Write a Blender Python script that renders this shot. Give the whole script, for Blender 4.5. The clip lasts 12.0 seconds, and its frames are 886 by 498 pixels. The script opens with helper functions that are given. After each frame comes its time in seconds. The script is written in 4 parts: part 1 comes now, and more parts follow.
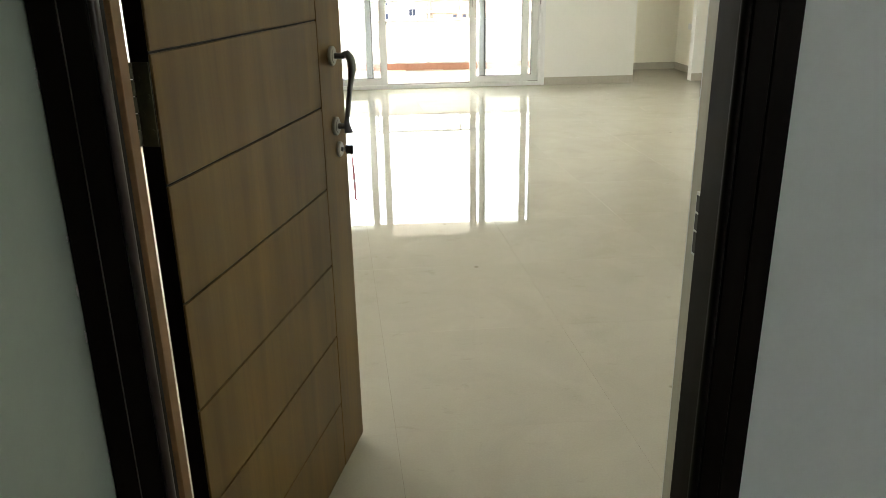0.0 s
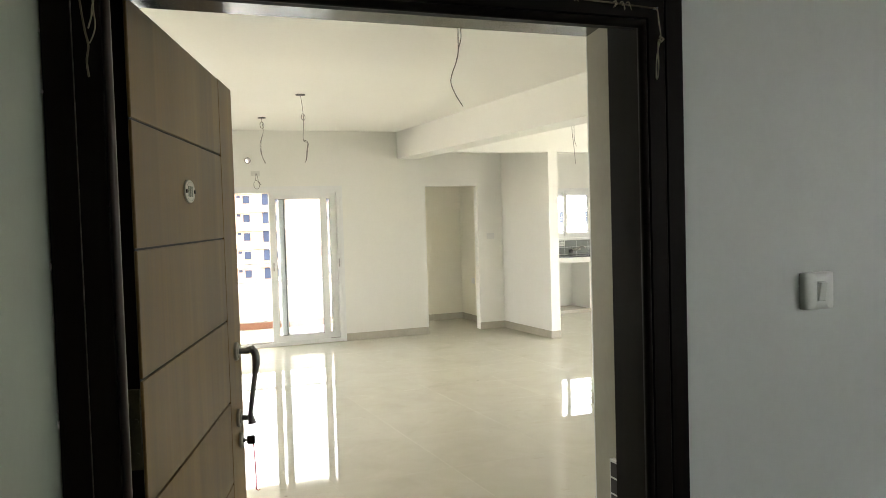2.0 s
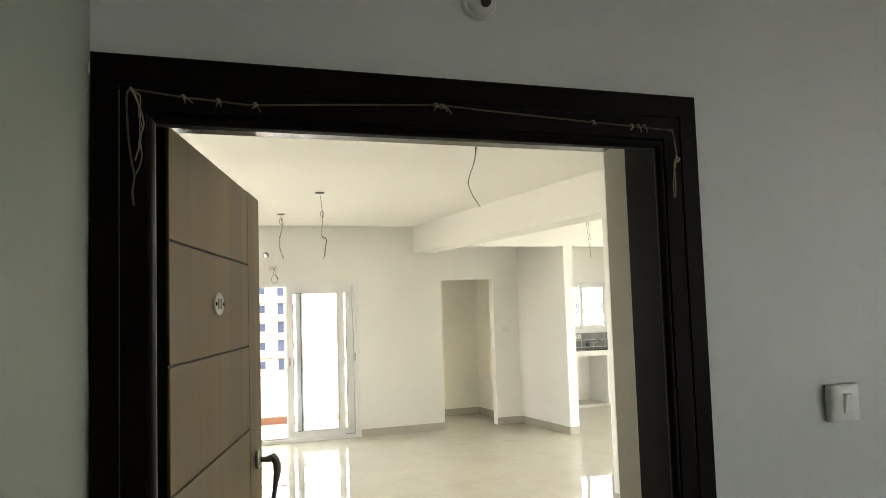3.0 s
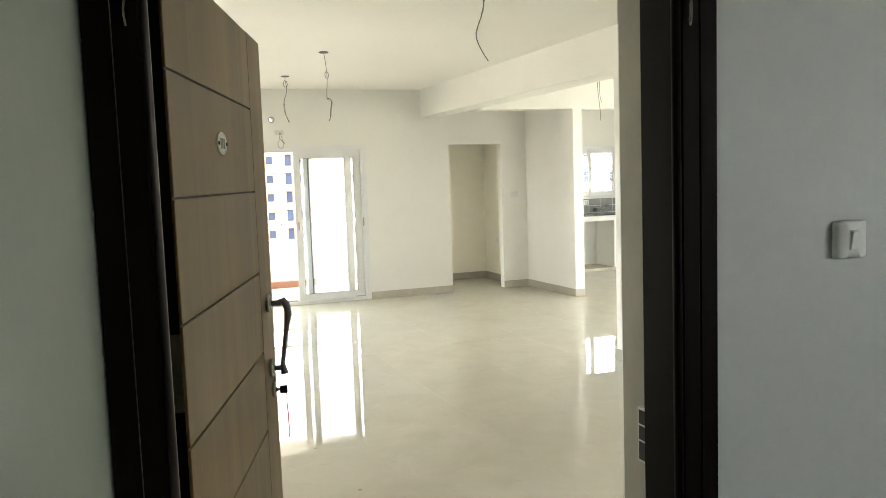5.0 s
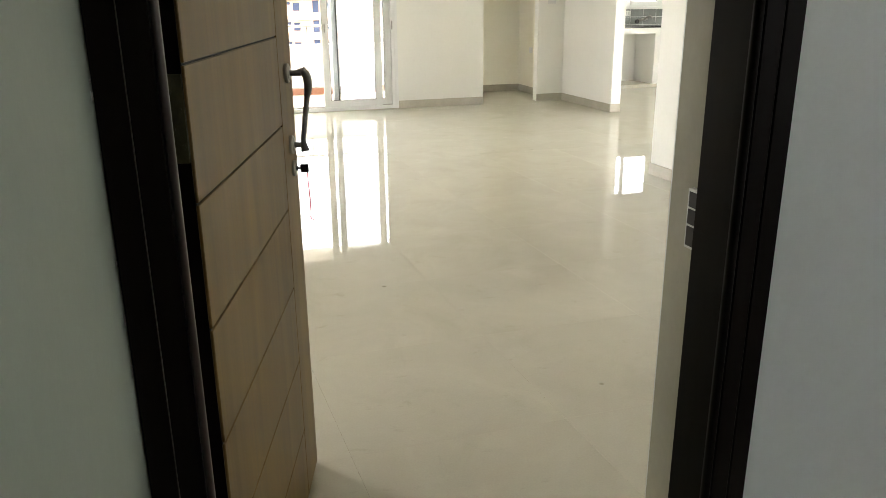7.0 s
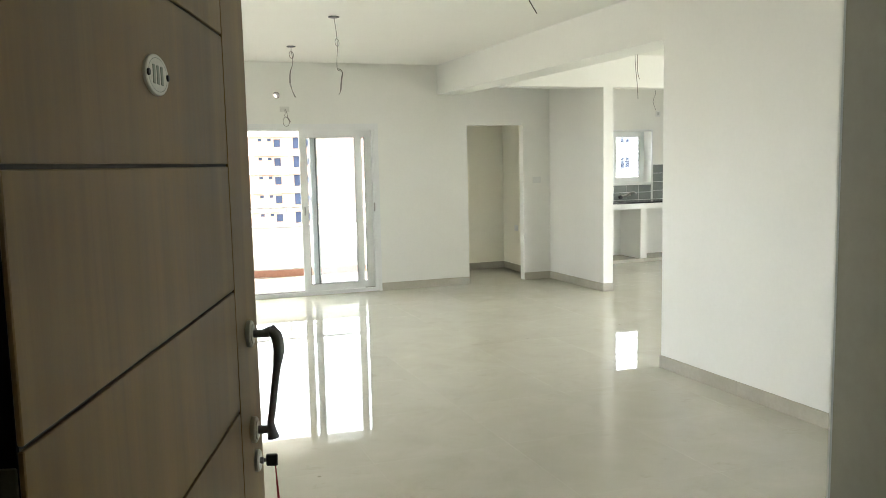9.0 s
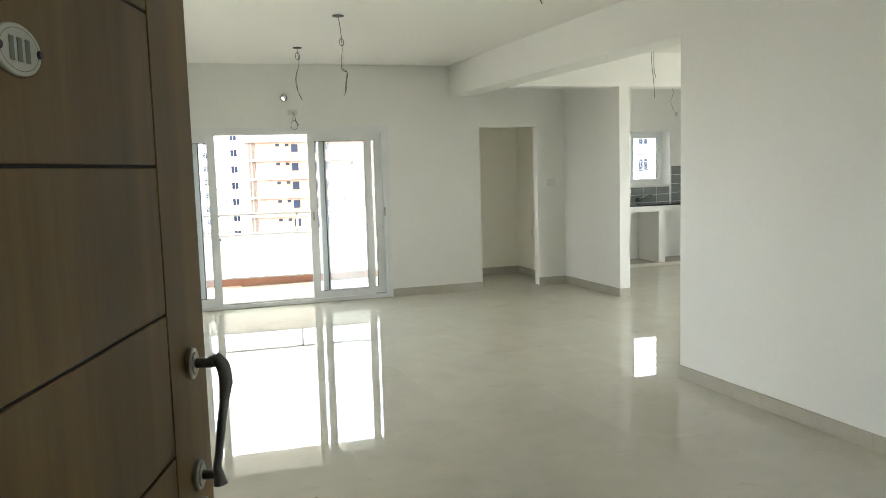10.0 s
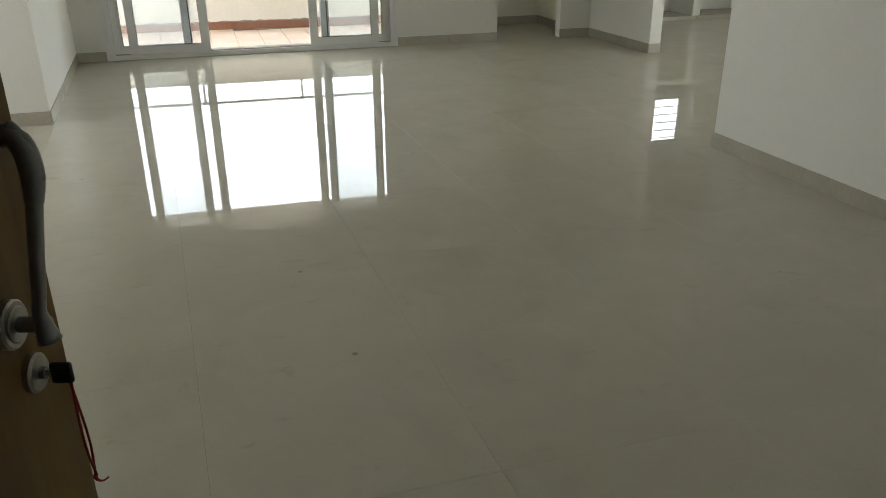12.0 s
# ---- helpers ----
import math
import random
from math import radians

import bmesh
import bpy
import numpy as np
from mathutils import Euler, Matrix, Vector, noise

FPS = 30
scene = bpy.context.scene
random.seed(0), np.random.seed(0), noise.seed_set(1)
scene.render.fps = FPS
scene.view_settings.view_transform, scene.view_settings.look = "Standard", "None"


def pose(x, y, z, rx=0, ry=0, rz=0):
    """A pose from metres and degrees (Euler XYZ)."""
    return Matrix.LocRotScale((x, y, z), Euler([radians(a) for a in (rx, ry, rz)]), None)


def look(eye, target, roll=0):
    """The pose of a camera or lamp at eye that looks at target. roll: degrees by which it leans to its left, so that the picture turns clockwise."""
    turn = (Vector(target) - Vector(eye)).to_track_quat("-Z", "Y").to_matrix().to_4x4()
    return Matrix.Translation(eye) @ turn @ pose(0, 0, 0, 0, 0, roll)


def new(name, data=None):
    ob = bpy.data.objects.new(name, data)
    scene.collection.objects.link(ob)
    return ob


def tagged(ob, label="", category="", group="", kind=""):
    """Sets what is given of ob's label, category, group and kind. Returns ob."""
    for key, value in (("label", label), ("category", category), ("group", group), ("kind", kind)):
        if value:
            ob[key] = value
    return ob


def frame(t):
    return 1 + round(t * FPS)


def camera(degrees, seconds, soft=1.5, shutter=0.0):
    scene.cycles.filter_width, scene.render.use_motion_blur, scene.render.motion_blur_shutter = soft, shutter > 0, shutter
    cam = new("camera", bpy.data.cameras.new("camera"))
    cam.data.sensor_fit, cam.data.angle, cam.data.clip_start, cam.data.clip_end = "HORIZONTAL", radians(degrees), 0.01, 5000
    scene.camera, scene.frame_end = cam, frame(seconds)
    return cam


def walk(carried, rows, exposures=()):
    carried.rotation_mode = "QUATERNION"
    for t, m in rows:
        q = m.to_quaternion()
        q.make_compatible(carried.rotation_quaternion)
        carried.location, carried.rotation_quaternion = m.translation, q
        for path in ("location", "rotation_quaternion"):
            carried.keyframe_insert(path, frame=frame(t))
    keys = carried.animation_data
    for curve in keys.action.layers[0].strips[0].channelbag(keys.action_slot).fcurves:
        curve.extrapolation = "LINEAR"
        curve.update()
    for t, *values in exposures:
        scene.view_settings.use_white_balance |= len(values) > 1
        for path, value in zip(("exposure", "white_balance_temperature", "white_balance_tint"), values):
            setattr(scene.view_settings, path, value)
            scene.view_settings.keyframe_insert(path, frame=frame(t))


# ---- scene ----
cam = camera(58.9, 12.0, 0.8)
PATH = [
    (0, (0.078, 0.17, 1.515), (0.237, 2.044, 0.835), -0.9),
    (0.5, (0.0, 0.098, 1.529), (0.297, 1.974, 0.904), -1.0),
    (1, (-0.176, 0.093, 1.555), (0.359, 1.96, 1.077), -0.9),
    (1.5, (-0.256, 0.093, 1.609), (0.457, 1.942, 1.336), -1.3),
    (2, (-0.288, 0.078, 1.656), (0.437, 1.941, 1.575), -1.7),
    (2.5, (-0.311, 0.063, 1.695), (0.389, 1.934, 1.785), -1.7),
    (2.7, (-0.319, 0.053, 1.706), (0.377, 1.921, 1.86), -1.8),
    (4.3, (-0.313, 0.063, 1.672), (0.364, 1.945, 1.65), -2.1),
    (4.5, (-0.314, 0.072, 1.654), (0.357, 1.954, 1.581), -2.1),
    (5, (-0.309, 0.07, 1.635), (0.356, 1.947, 1.455), -2.0),
    (5.5, (-0.312, 0.072, 1.594), (0.347, 1.935, 1.282), -1.3),
    (6, (-0.319, 0.083, 1.554), (0.322, 1.917, 1.079), -0.6),
    (6.5, (-0.322, 0.111, 1.496), (0.293, 1.906, 0.866), -0.5),
    (7, (-0.278, 0.215, 1.491), (0.287, 2.03, 0.867), -0.5),
    (7.5, (-0.188, 0.374, 1.546), (0.317, 2.25, 1.069), 0.2),
    (7.7, (-0.164, 0.425, 1.556), (0.326, 2.317, 1.13), 0.2),
    (9.3, (-0.163, 0.911, 1.614), (0.506, 2.785, 1.411), -1.6),
    (9.5, (-0.135, 0.937, 1.605), (0.534, 2.811, 1.403), -1.8),
    (10, (-0.016, 1.045, 1.601), (0.587, 2.941, 1.394), -1.7),
    (10.5, (0.114, 1.139, 1.601), (0.632, 3.059, 1.387), -1.1),
    (11, (0.156, 1.289, 1.584), (0.658, 3.205, 1.304), -0.9),
    (11.5, (0.174, 1.491, 1.546), (0.723, 3.344, 1.032), -0.7),
    (12, (0.191, 1.614, 1.48), (0.715, 3.369, 0.677), -0.3),
]
EXPOSURES = [(0, 4.6, 6900, 7), (1.0, 4.68, 6900, 9), (1.5, 4.58, 6850, 10), (2.0, 4.68, 6950, 10), (2.5, 4.74, 7050, 11), (5.0, 4.8, 6850, 9), (7.0, 4.76, 6950, 11), (7.7, 4.7, 6750, 9), (9.5, 4.29, 6400, 7), (10.0, 4.06, 6370, 7), (10.5, 3.93, 6350, 7), (11.0, 3.49, 6400, 9), (11.5, 3.03, 6350, 10), (12, 3.1, 6700, 8)]
walk(cam, [(t, look(eye, target, roll)) for t, eye, target, roll in PATH], EXPOSURES)
# strengths of the fill lamps added in unseen openings
FILL_EAST, FILL_SOUTH, FILL_WEST = 2.5, 0.4, 1.5

# ---------------------------------------------------------------- world, sun, exposure
world = bpy.data.worlds.new("sky")
scene.world = world
world.use_nodes = True
wn = world.node_tree.nodes
sky = wn.new("ShaderNodeTexSky")
sky.sky_type = "NISHITA"
sky.sun_disc = False
sky.sun_elevation, sky.sun_rotation = radians(52), radians(200)
sky.air_density, sky.dust_density, sky.ozone_density = 1.0, 4.0, 1.0
haze = wn.new("ShaderNodeMixRGB")
haze.inputs[0].default_value = 0.75
haze.inputs[2].default_value = (7.5, 7.8, 8.0, 1)
world.node_tree.links.new(sky.outputs[0], haze.inputs[1])
world.node_tree.links.new(haze.outputs[0], wn["Background"].inputs[0])
wn["Background"].inputs[1].default_value = 0.115

sun = new("sun", bpy.data.lights.new("sun", "SUN"))
sun.data.energy, sun.data.angle, sun.data.color = 0.5, radians(12), (1, 0.95, 0.88)
sun.matrix_world = look((-12, -30, 42), (0, 0, 0))


def fill_lamp(name, m, w, h, watts, colour):
    """An area lamp added in an unseen, invented opening to brighten the rooms."""
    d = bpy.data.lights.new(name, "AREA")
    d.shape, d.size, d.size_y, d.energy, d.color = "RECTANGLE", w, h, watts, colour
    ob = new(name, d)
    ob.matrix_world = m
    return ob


# ---------------------------------------------------------------- materials
def material(name):
    m = bpy.data.materials.new(name)
    m.use_nodes = True
    nt = m.node_tree
    return m, nt, nt.nodes["Principled BSDF"]


def node(nt, kind, **inputs):
    n = nt.nodes.new(kind)
    for k, v in inputs.items():
        n.inputs[k.replace("_", " ")].default_value = v
    return n


def coords(nt, scale=(1, 1, 1), world_space=True):
    """Coordinates in metres, from the place itself or from the object."""
    m = nt.nodes.new("ShaderNodeMapping")
    m.inputs["Scale"].default_value = scale
    if world_space:
        src = nt.nodes.new("ShaderNodeNewGeometry").outputs["Position"]
    else:
        src = nt.nodes.new("ShaderNodeTexCoord").outputs["Object"]
    nt.links.new(src, m.inputs["Vector"])
    return m.outputs[0]


def ramp(nt, fac, stops):
    r = nt.nodes.new("ShaderNodeValToRGB")
    el = r.color_ramp.elements
    while len(el) < len(stops):
        el.new(0.5)
    for e, (p, c) in zip(el, stops):
        e.position, e.color = p, (*c, 1)
    nt.links.new(fac, r.inputs[0])
    return r.outputs[0]


def mix(nt, fac, a, b, mode="MIX"):
    m = nt.nodes.new("ShaderNodeMixRGB")
    m.blend_type = mode
    for i, v in zip((0, 1, 2), (fac, a, b)):
        if isinstance(v, (int, float)):
            m.inputs[i].default_value = v
        elif isinstance(v, tuple):
            m.inputs[i].default_value = (*v, 1)
        else:
            nt.links.new(v, m.inputs[i])
    return m.outputs[0]


def bump(nt, bsdf, height, strength, distance=0.002):
    b = nt.nodes.new("ShaderNodeBump")
    b.inputs["Strength"].default_value, b.inputs["Distance"].default_value = strength, distance
    nt.links.new(height, b.inputs["Height"])
    nt.links.new(b.outputs[0], bsdf.inputs["Normal"])


def span(nt, fac, lo, hi):
    m = nt.nodes.new("ShaderNodeMapRange")
    m.inputs["To Min"].default_value, m.inputs["To Max"].default_value = lo, hi
    nt.links.new(fac, m.inputs["Value"])
    return m.outputs[0]


def surface(name, c1, c2, rough=(0.5, 0.6), scale=3.0, fine=60.0, grain=0.12, relief=0.1, metal=0.0, stretch=(1, 1, 1), world_space=True, spec=0.5, depth=0.002):
    """Two tones at a large scale, a fine grain over them and a slight relief."""
    m, nt, b = material(name)
    co = coords(nt, stretch, world_space)
    big = node(nt, "ShaderNodeTexNoise", Scale=scale, Detail=5.0, Roughness=0.6)
    small = node(nt, "ShaderNodeTexNoise", Scale=fine, Detail=6.0, Roughness=0.65)
    for n in (big, small):
        nt.links.new(co, n.inputs["Vector"])
    base = ramp(nt, big.outputs[0], [(0.3, c1), (0.7, c2)])
    shade = ramp(nt, small.outputs[0], [(0.25, (1 - grain,) * 3), (0.75, (1.0,) * 3)])
    nt.links.new(mix(nt, 1.0, base, shade, "MULTIPLY"), b.inputs["Base Color"])
    nt.links.new(span(nt, big.outputs[0], *rough), b.inputs["Roughness"])
    b.inputs["Metallic"].default_value = metal
    b.inputs["Specular IOR Level"].default_value = spec
    if relief:
        bump(nt, b, small.outputs[0], relief, depth)
    return m


wall_paint = surface("wall_paint", (0.825, 0.817, 0.768), (0.86, 0.852, 0.803), (0.55, 0.7), 0.9, 35, 0.03, 0.12)
# yellower than wall_paint, used in the passage only
passage_cream = surface("passage_cream", (0.84, 0.81, 0.68), (0.88, 0.85, 0.73), (0.55, 0.7), 0.9, 35, 0.03, 0.12)
ceiling_paint = surface("ceiling_paint", (0.875, 0.865, 0.81), (0.90, 0.89, 0.835), (0.7, 0.8), 0.7, 30, 0.03, 0.08)
# greener than lobby_paint and about half as bright
lobby_side_tone = surface("lobby_side_tone", (0.26, 0.305, 0.25), (0.31, 0.35, 0.29), (0.5, 0.6), 1.2, 25, 0.06, 0.25)
lobby_paint = surface("lobby_paint", (0.575, 0.60, 0.58), (0.635, 0.655, 0.635), (0.5, 0.6), 1.2, 25, 0.05, 0.2)
chalk = surface("chipped_plaster", (0.8, 0.8, 0.78), (0.9, 0.9, 0.88), (0.8, 0.9), 30, 200, 0.2, 0.5)
upvc = surface("white_upvc", (0.78, 0.79, 0.78), (0.84, 0.84, 0.83), (0.25, 0.35), 4, 90, 0.04, 0.02)
socket_grey = surface("socket_grey", (0.46, 0.47, 0.45), (0.54, 0.55, 0.53), (0.35, 0.45), 20, 90, 0.1, 0.03)
gasket = surface("dark_gasket", (0.045, 0.047, 0.047), (0.08, 0.082, 0.08), (0.4, 0.55), 8, 90, 0.1, 0.05)
plastic = surface("white_plastic", (0.74, 0.74, 0.72), (0.8, 0.8, 0.78), (0.25, 0.35), 20, 150, 0.04, 0.02)
skirting_tile = surface("skirting_tile", (0.46, 0.43, 0.36), (0.54, 0.50, 0.42), (0.15, 0.3), 3, 40, 0.1, 0.03)
low_bounce_stone = surface("low_bounce_stone", (0.12, 0.12, 0.115), (0.19, 0.185, 0.175), (0.2, 0.35), 3, 60, 0.2, 0.03)
grout = surface("grout", (0.22, 0.20, 0.155), (0.30, 0.275, 0.22), (0.8, 0.9), 8, 80, 0.2, 0.2)
steel = surface("brushed_steel", (0.42, 0.41, 0.39), (0.52, 0.51, 0.48), (0.25, 0.4), 30, 300, 0.15, 0.05, 1.0)
gunmetal = surface("gunmetal", (0.25, 0.255, 0.265), (0.34, 0.345, 0.355), (0.28, 0.42), 25, 250, 0.2, 0.05, 1.0, world_space=False)
brass_hinge = surface("aged_brass", (0.05, 0.048, 0.024), (0.085, 0.08, 0.042), (0.45, 0.6), 40, 200, 0.25, 0.1, 0.5)
copper = surface("wire_insulation", (0.12, 0.11, 0.10), (0.22, 0.20, 0.18), (0.5, 0.6), 20, 100, 0.2, 0.0)
black_plastic = surface("black_plastic", (0.012, 0.012, 0.012), (0.025, 0.025, 0.025), (0.3, 0.45), 40, 200, 0.2, 0.05)
red_thread = surface("red_thread", (0.26, 0.005, 0.010), (0.36, 0.010, 0.018), (0.8, 0.9), 100, 900, 0.4, 0.3)
jute = surface("jute_string", (0.34, 0.28, 0.19), (0.50, 0.42, 0.30), (0.85, 0.95), 60, 700, 0.4, 0.5)
granite = surface("black_granite", (0.02, 0.02, 0.022), (0.06, 0.06, 0.065), (0.08, 0.18), 60, 350, 0.5, 0.02)
kitchen_tile = surface("grey_wall_tile", (0.21, 0.23, 0.225), (0.29, 0.31, 0.30), (0.1, 0.2), 2.5, 40, 0.1, 0.02)
terracotta = surface("terracotta_tile", (0.30, 0.13, 0.08), (0.42, 0.21, 0.14), (0.5, 0.7), 3, 40, 0.25, 0.15)
balcony_tile_mat = surface("balcony_tile", (0.56, 0.41, 0.32), (0.66, 0.53, 0.44), (0.45, 0.65), 2.2, 35, 0.2, 0.1)
soffit_paint = surface("soffit_paint", (0.82, 0.82, 0.80), (0.87, 0.87, 0.85), (0.7, 0.85), 1.0, 30, 0.05, 0.1)
parapet_paint = surface("parapet_paint", (0.83, 0.80, 0.73), (0.89, 0.86, 0.79), (0.7, 0.85), 1.5, 30, 0.08, 0.2)
cement = surface("bare_cement", (0.30, 0.29, 0.27), (0.42, 0.41, 0.38), (0.85, 0.95), 5, 60, 0.2, 0.4)
facade_white = surface("white_facade", (0.44, 0.45, 0.45), (0.52, 0.52, 0.52), (0.7, 0.85), 0.15, 1.5, 0.1, 0.0)
facade_concrete = surface("raw_concrete", (0.23, 0.215, 0.195), (0.33, 0.31, 0.28), (0.85, 0.95), 0.2, 2.0, 0.2, 0.0)
dark_pane = surface("dark_window", (0.009, 0.013, 0.027), (0.018, 0.026, 0.048), (0.4, 0.6), 0.3, 4, 0.2, 0.0, spec=0.12)
earth = surface("dusty_ground", (0.20, 0.17, 0.13), (0.30, 0.26, 0.20), (0.9, 1.0), 0.05, 0.8, 0.3, 0.0)
leaf_green = surface("leaves", (0.04, 0.08, 0.02), (0.09, 0.13, 0.05), (0.6, 0.8), 0.6, 6, 0.3, 0.0)
bark = surface("bark", (0.10, 0.07, 0.05), (0.16, 0.12, 0.08), (0.9, 1), 2, 20, 0.3, 0.3)
# beige plaster darkened to carry the shade inside the door opening
shaded_reveal_paint = surface("shaded_reveal_paint", (0.27, 0.25, 0.185), (0.33, 0.31, 0.235), (0.6, 0.75), 4, 40, 0.08, 0.25)


def wood(name, dark, light, rough, scale, streak, relief=0.12, spec=0.5):
    """Veneer with its grain upright."""
    m, nt, b = material(name)
    co = coords(nt, (scale, scale, scale * streak), False)
    grain = node(nt, "ShaderNodeTexNoise", Scale=9.0, Detail=8.0, Roughness=0.62, Distortion=0.6)
    fibre = node(nt, "ShaderNodeTexNoise", Scale=60.0, Detail=6.0, Roughness=0.7)
    stain = node(nt, "ShaderNodeTexNoise", Scale=1.6, Detail=3.0)
    for n in (grain, fibre, stain):
        nt.links.new(co, n.inputs["Vector"])
    mid = tuple((a + c) / 2 for a, c in zip(dark, light))
    base = ramp(nt, grain.outputs[0], [(0.28, dark), (0.5, mid), (0.74, light)])
    fine = ramp(nt, fibre.outputs[0], [(0.3, (0.8, 0.78, 0.76)), (0.65, (1, 1, 1))])
    tone = ramp(nt, stain.outputs[0], [(0.3, (0.76, 0.75, 0.73)), (0.5, (0.97, 0.97, 0.96)), (0.7, (1.07, 1.06, 1.03))])
    col = mix(nt, 1.0, mix(nt, 1.0, base, fine, "MULTIPLY"), tone, "MULTIPLY")
    info = nt.nodes.new("ShaderNodeObjectInfo")
    each = ramp(nt, info.outputs["Random"], [(0.0, (0.92, 0.92, 0.92)), (1.0, (1.05, 1.04, 1.03))])
    nt.links.new(mix(nt, 1.0, col, each, "MULTIPLY"), b.inputs["Base Color"])
    nt.links.new(span(nt, fibre.outputs[0], *rough), b.inputs["Roughness"])
    bump(nt, b, fibre.outputs[0], relief, 0.001)
    b.inputs["Specular IOR Level"].default_value = spec
    return m


veneer = wood("brown_veneer", (0.120, 0.066, 0.017), (0.232, 0.142, 0.040), (0.38, 0.5), 1.0, 0.06, 0.12, 0.32)
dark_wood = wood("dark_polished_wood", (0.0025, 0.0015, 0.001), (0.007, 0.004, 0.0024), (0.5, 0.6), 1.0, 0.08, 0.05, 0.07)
groove_black = surface("groove", (0.012, 0.009, 0.007), (0.02, 0.015, 0.012), (0.6, 0.7), 10, 100, 0.2, 0.1)


def polished_tile():
    """Cream vitrified tile: soft cloudy veins, smears on the polish, each tile a little different."""
    m, nt, b = material("polished_cream_tile")
    co = coords(nt)
    info = nt.nodes.new("ShaderNodeObjectInfo")
    add = nt.nodes.new("ShaderNodeVectorMath")
    add.operation = "MULTIPLY_ADD"
    nt.links.new(info.outputs["Random"], add.inputs[0])
    add.inputs[1].default_value = (17, 31, 7)
    nt.links.new(co, add.inputs[2])
    cloud = node(nt, "ShaderNodeTexNoise", Scale=2.2, Detail=6.0, Roughness=0.6, Distortion=1.2)
    speck = node(nt, "ShaderNodeTexNoise", Scale=140.0, Detail=3.0)
    nt.links.new(add.outputs[0], cloud.inputs["Vector"])
    nt.links.new(co, speck.inputs["Vector"])
    dirt = node(nt, "ShaderNodeTexNoise", Scale=1.4, Detail=7.0, Roughness=0.68, Distortion=0.8)
    nt.links.new(co, dirt.inputs["Vector"])
    base = ramp(nt, cloud.outputs[0], [(0.3, (0.55, 0.523, 0.436)), (0.55, (0.578, 0.55, 0.462)), (0.75, (0.61, 0.58, 0.49))])
    sp = ramp(nt, speck.outputs[0], [(0.3, (0.95, 0.95, 0.94)), (0.7, (1, 1, 1))])
    st = ramp(nt, dirt.outputs[0], [(0.34, (0.95, 0.945, 0.935)), (0.46, (1, 1, 1))])
    nt.links.new(mix(nt, 1.0, mix(nt, 1.0, base, sp, "MULTIPLY"), st, "MULTIPLY"), b.inputs["Base Color"])
    smear = ramp(nt, dirt.outputs[0], [(0.45, (0.0,) * 3), (0.62, (0.006,) * 3), (0.74, (0.035,) * 3)])
    b.inputs["Specular IOR Level"].default_value = 0.6
    drag = nt.nodes.new("ShaderNodeMapping")
    drag.inputs["Scale"].default_value = (4.0, 7.0, 1.0)
    drag.inputs["Rotation"].default_value = (0, 0, 0.12)
    nt.links.new(co, drag.inputs["Vector"])
    scuff = node(nt, "ShaderNodeTexNoise", Scale=1.6, Detail=9.0, Roughness=0.72, Distortion=0.5)
    nt.links.new(drag.outputs[0], scuff.inputs["Vector"])
    film = ramp(nt, scuff.outputs[0], [(0.46, (0.0,) * 3), (0.58, (0.006,) * 3), (0.68, (0.028,) * 3)])
    nt.links.new(mix(nt, 1.0, smear, film, "ADD"), b.inputs["Roughness"])
    spots = node(nt, "ShaderNodeTexVoronoi", Scale=2.3)
    nt.links.new(co, spots.inputs["Vector"])
    marks = mix(nt, 1.0, ramp(nt, scuff.outputs[0], [(0.30, (0.89, 0.88, 0.865)), (0.40, (1, 1, 1))]), ramp(nt, spots.outputs["Distance"], [(0.018, (0.62, 0.60, 0.57)), (0.034, (1, 1, 1))]), "MULTIPLY")
    nt.links.new(mix(nt, 1.0, b.inputs["Base Color"].links[0].from_socket, marks, "MULTIPLY"), b.inputs["Base Color"])
    wave = node(nt, "ShaderNodeTexNoise", Scale=5.0, Detail=2.0)
    nt.links.new(add.outputs[0], wave.inputs["Vector"])
    bump(nt, b, wave.outputs[0], 0.008, 0.002)
    return m


floor_tile_mat = polished_tile()


def brick_skin():
    """Raw red brick infill of the unfinished block, with mortar smears."""
    m, nt, b = material("raw_brick")
    co = coords(nt)
    br = node(nt, "ShaderNodeTexNoise", Scale=0.6, Detail=8.0, Roughness=0.7)
    nt.links.new(co, br.inputs["Vector"])
    col = ramp(nt, br.outputs[0], [(0.3, (0.19, 0.095, 0.065)), (0.5, (0.235, 0.135, 0.10)), (0.7, (0.28, 0.20, 0.165))])
    nt.links.new(col, b.inputs["Base Color"])
    b.inputs["Roughness"].default_value = 0.9
    return m


raw_brick = brick_skin()


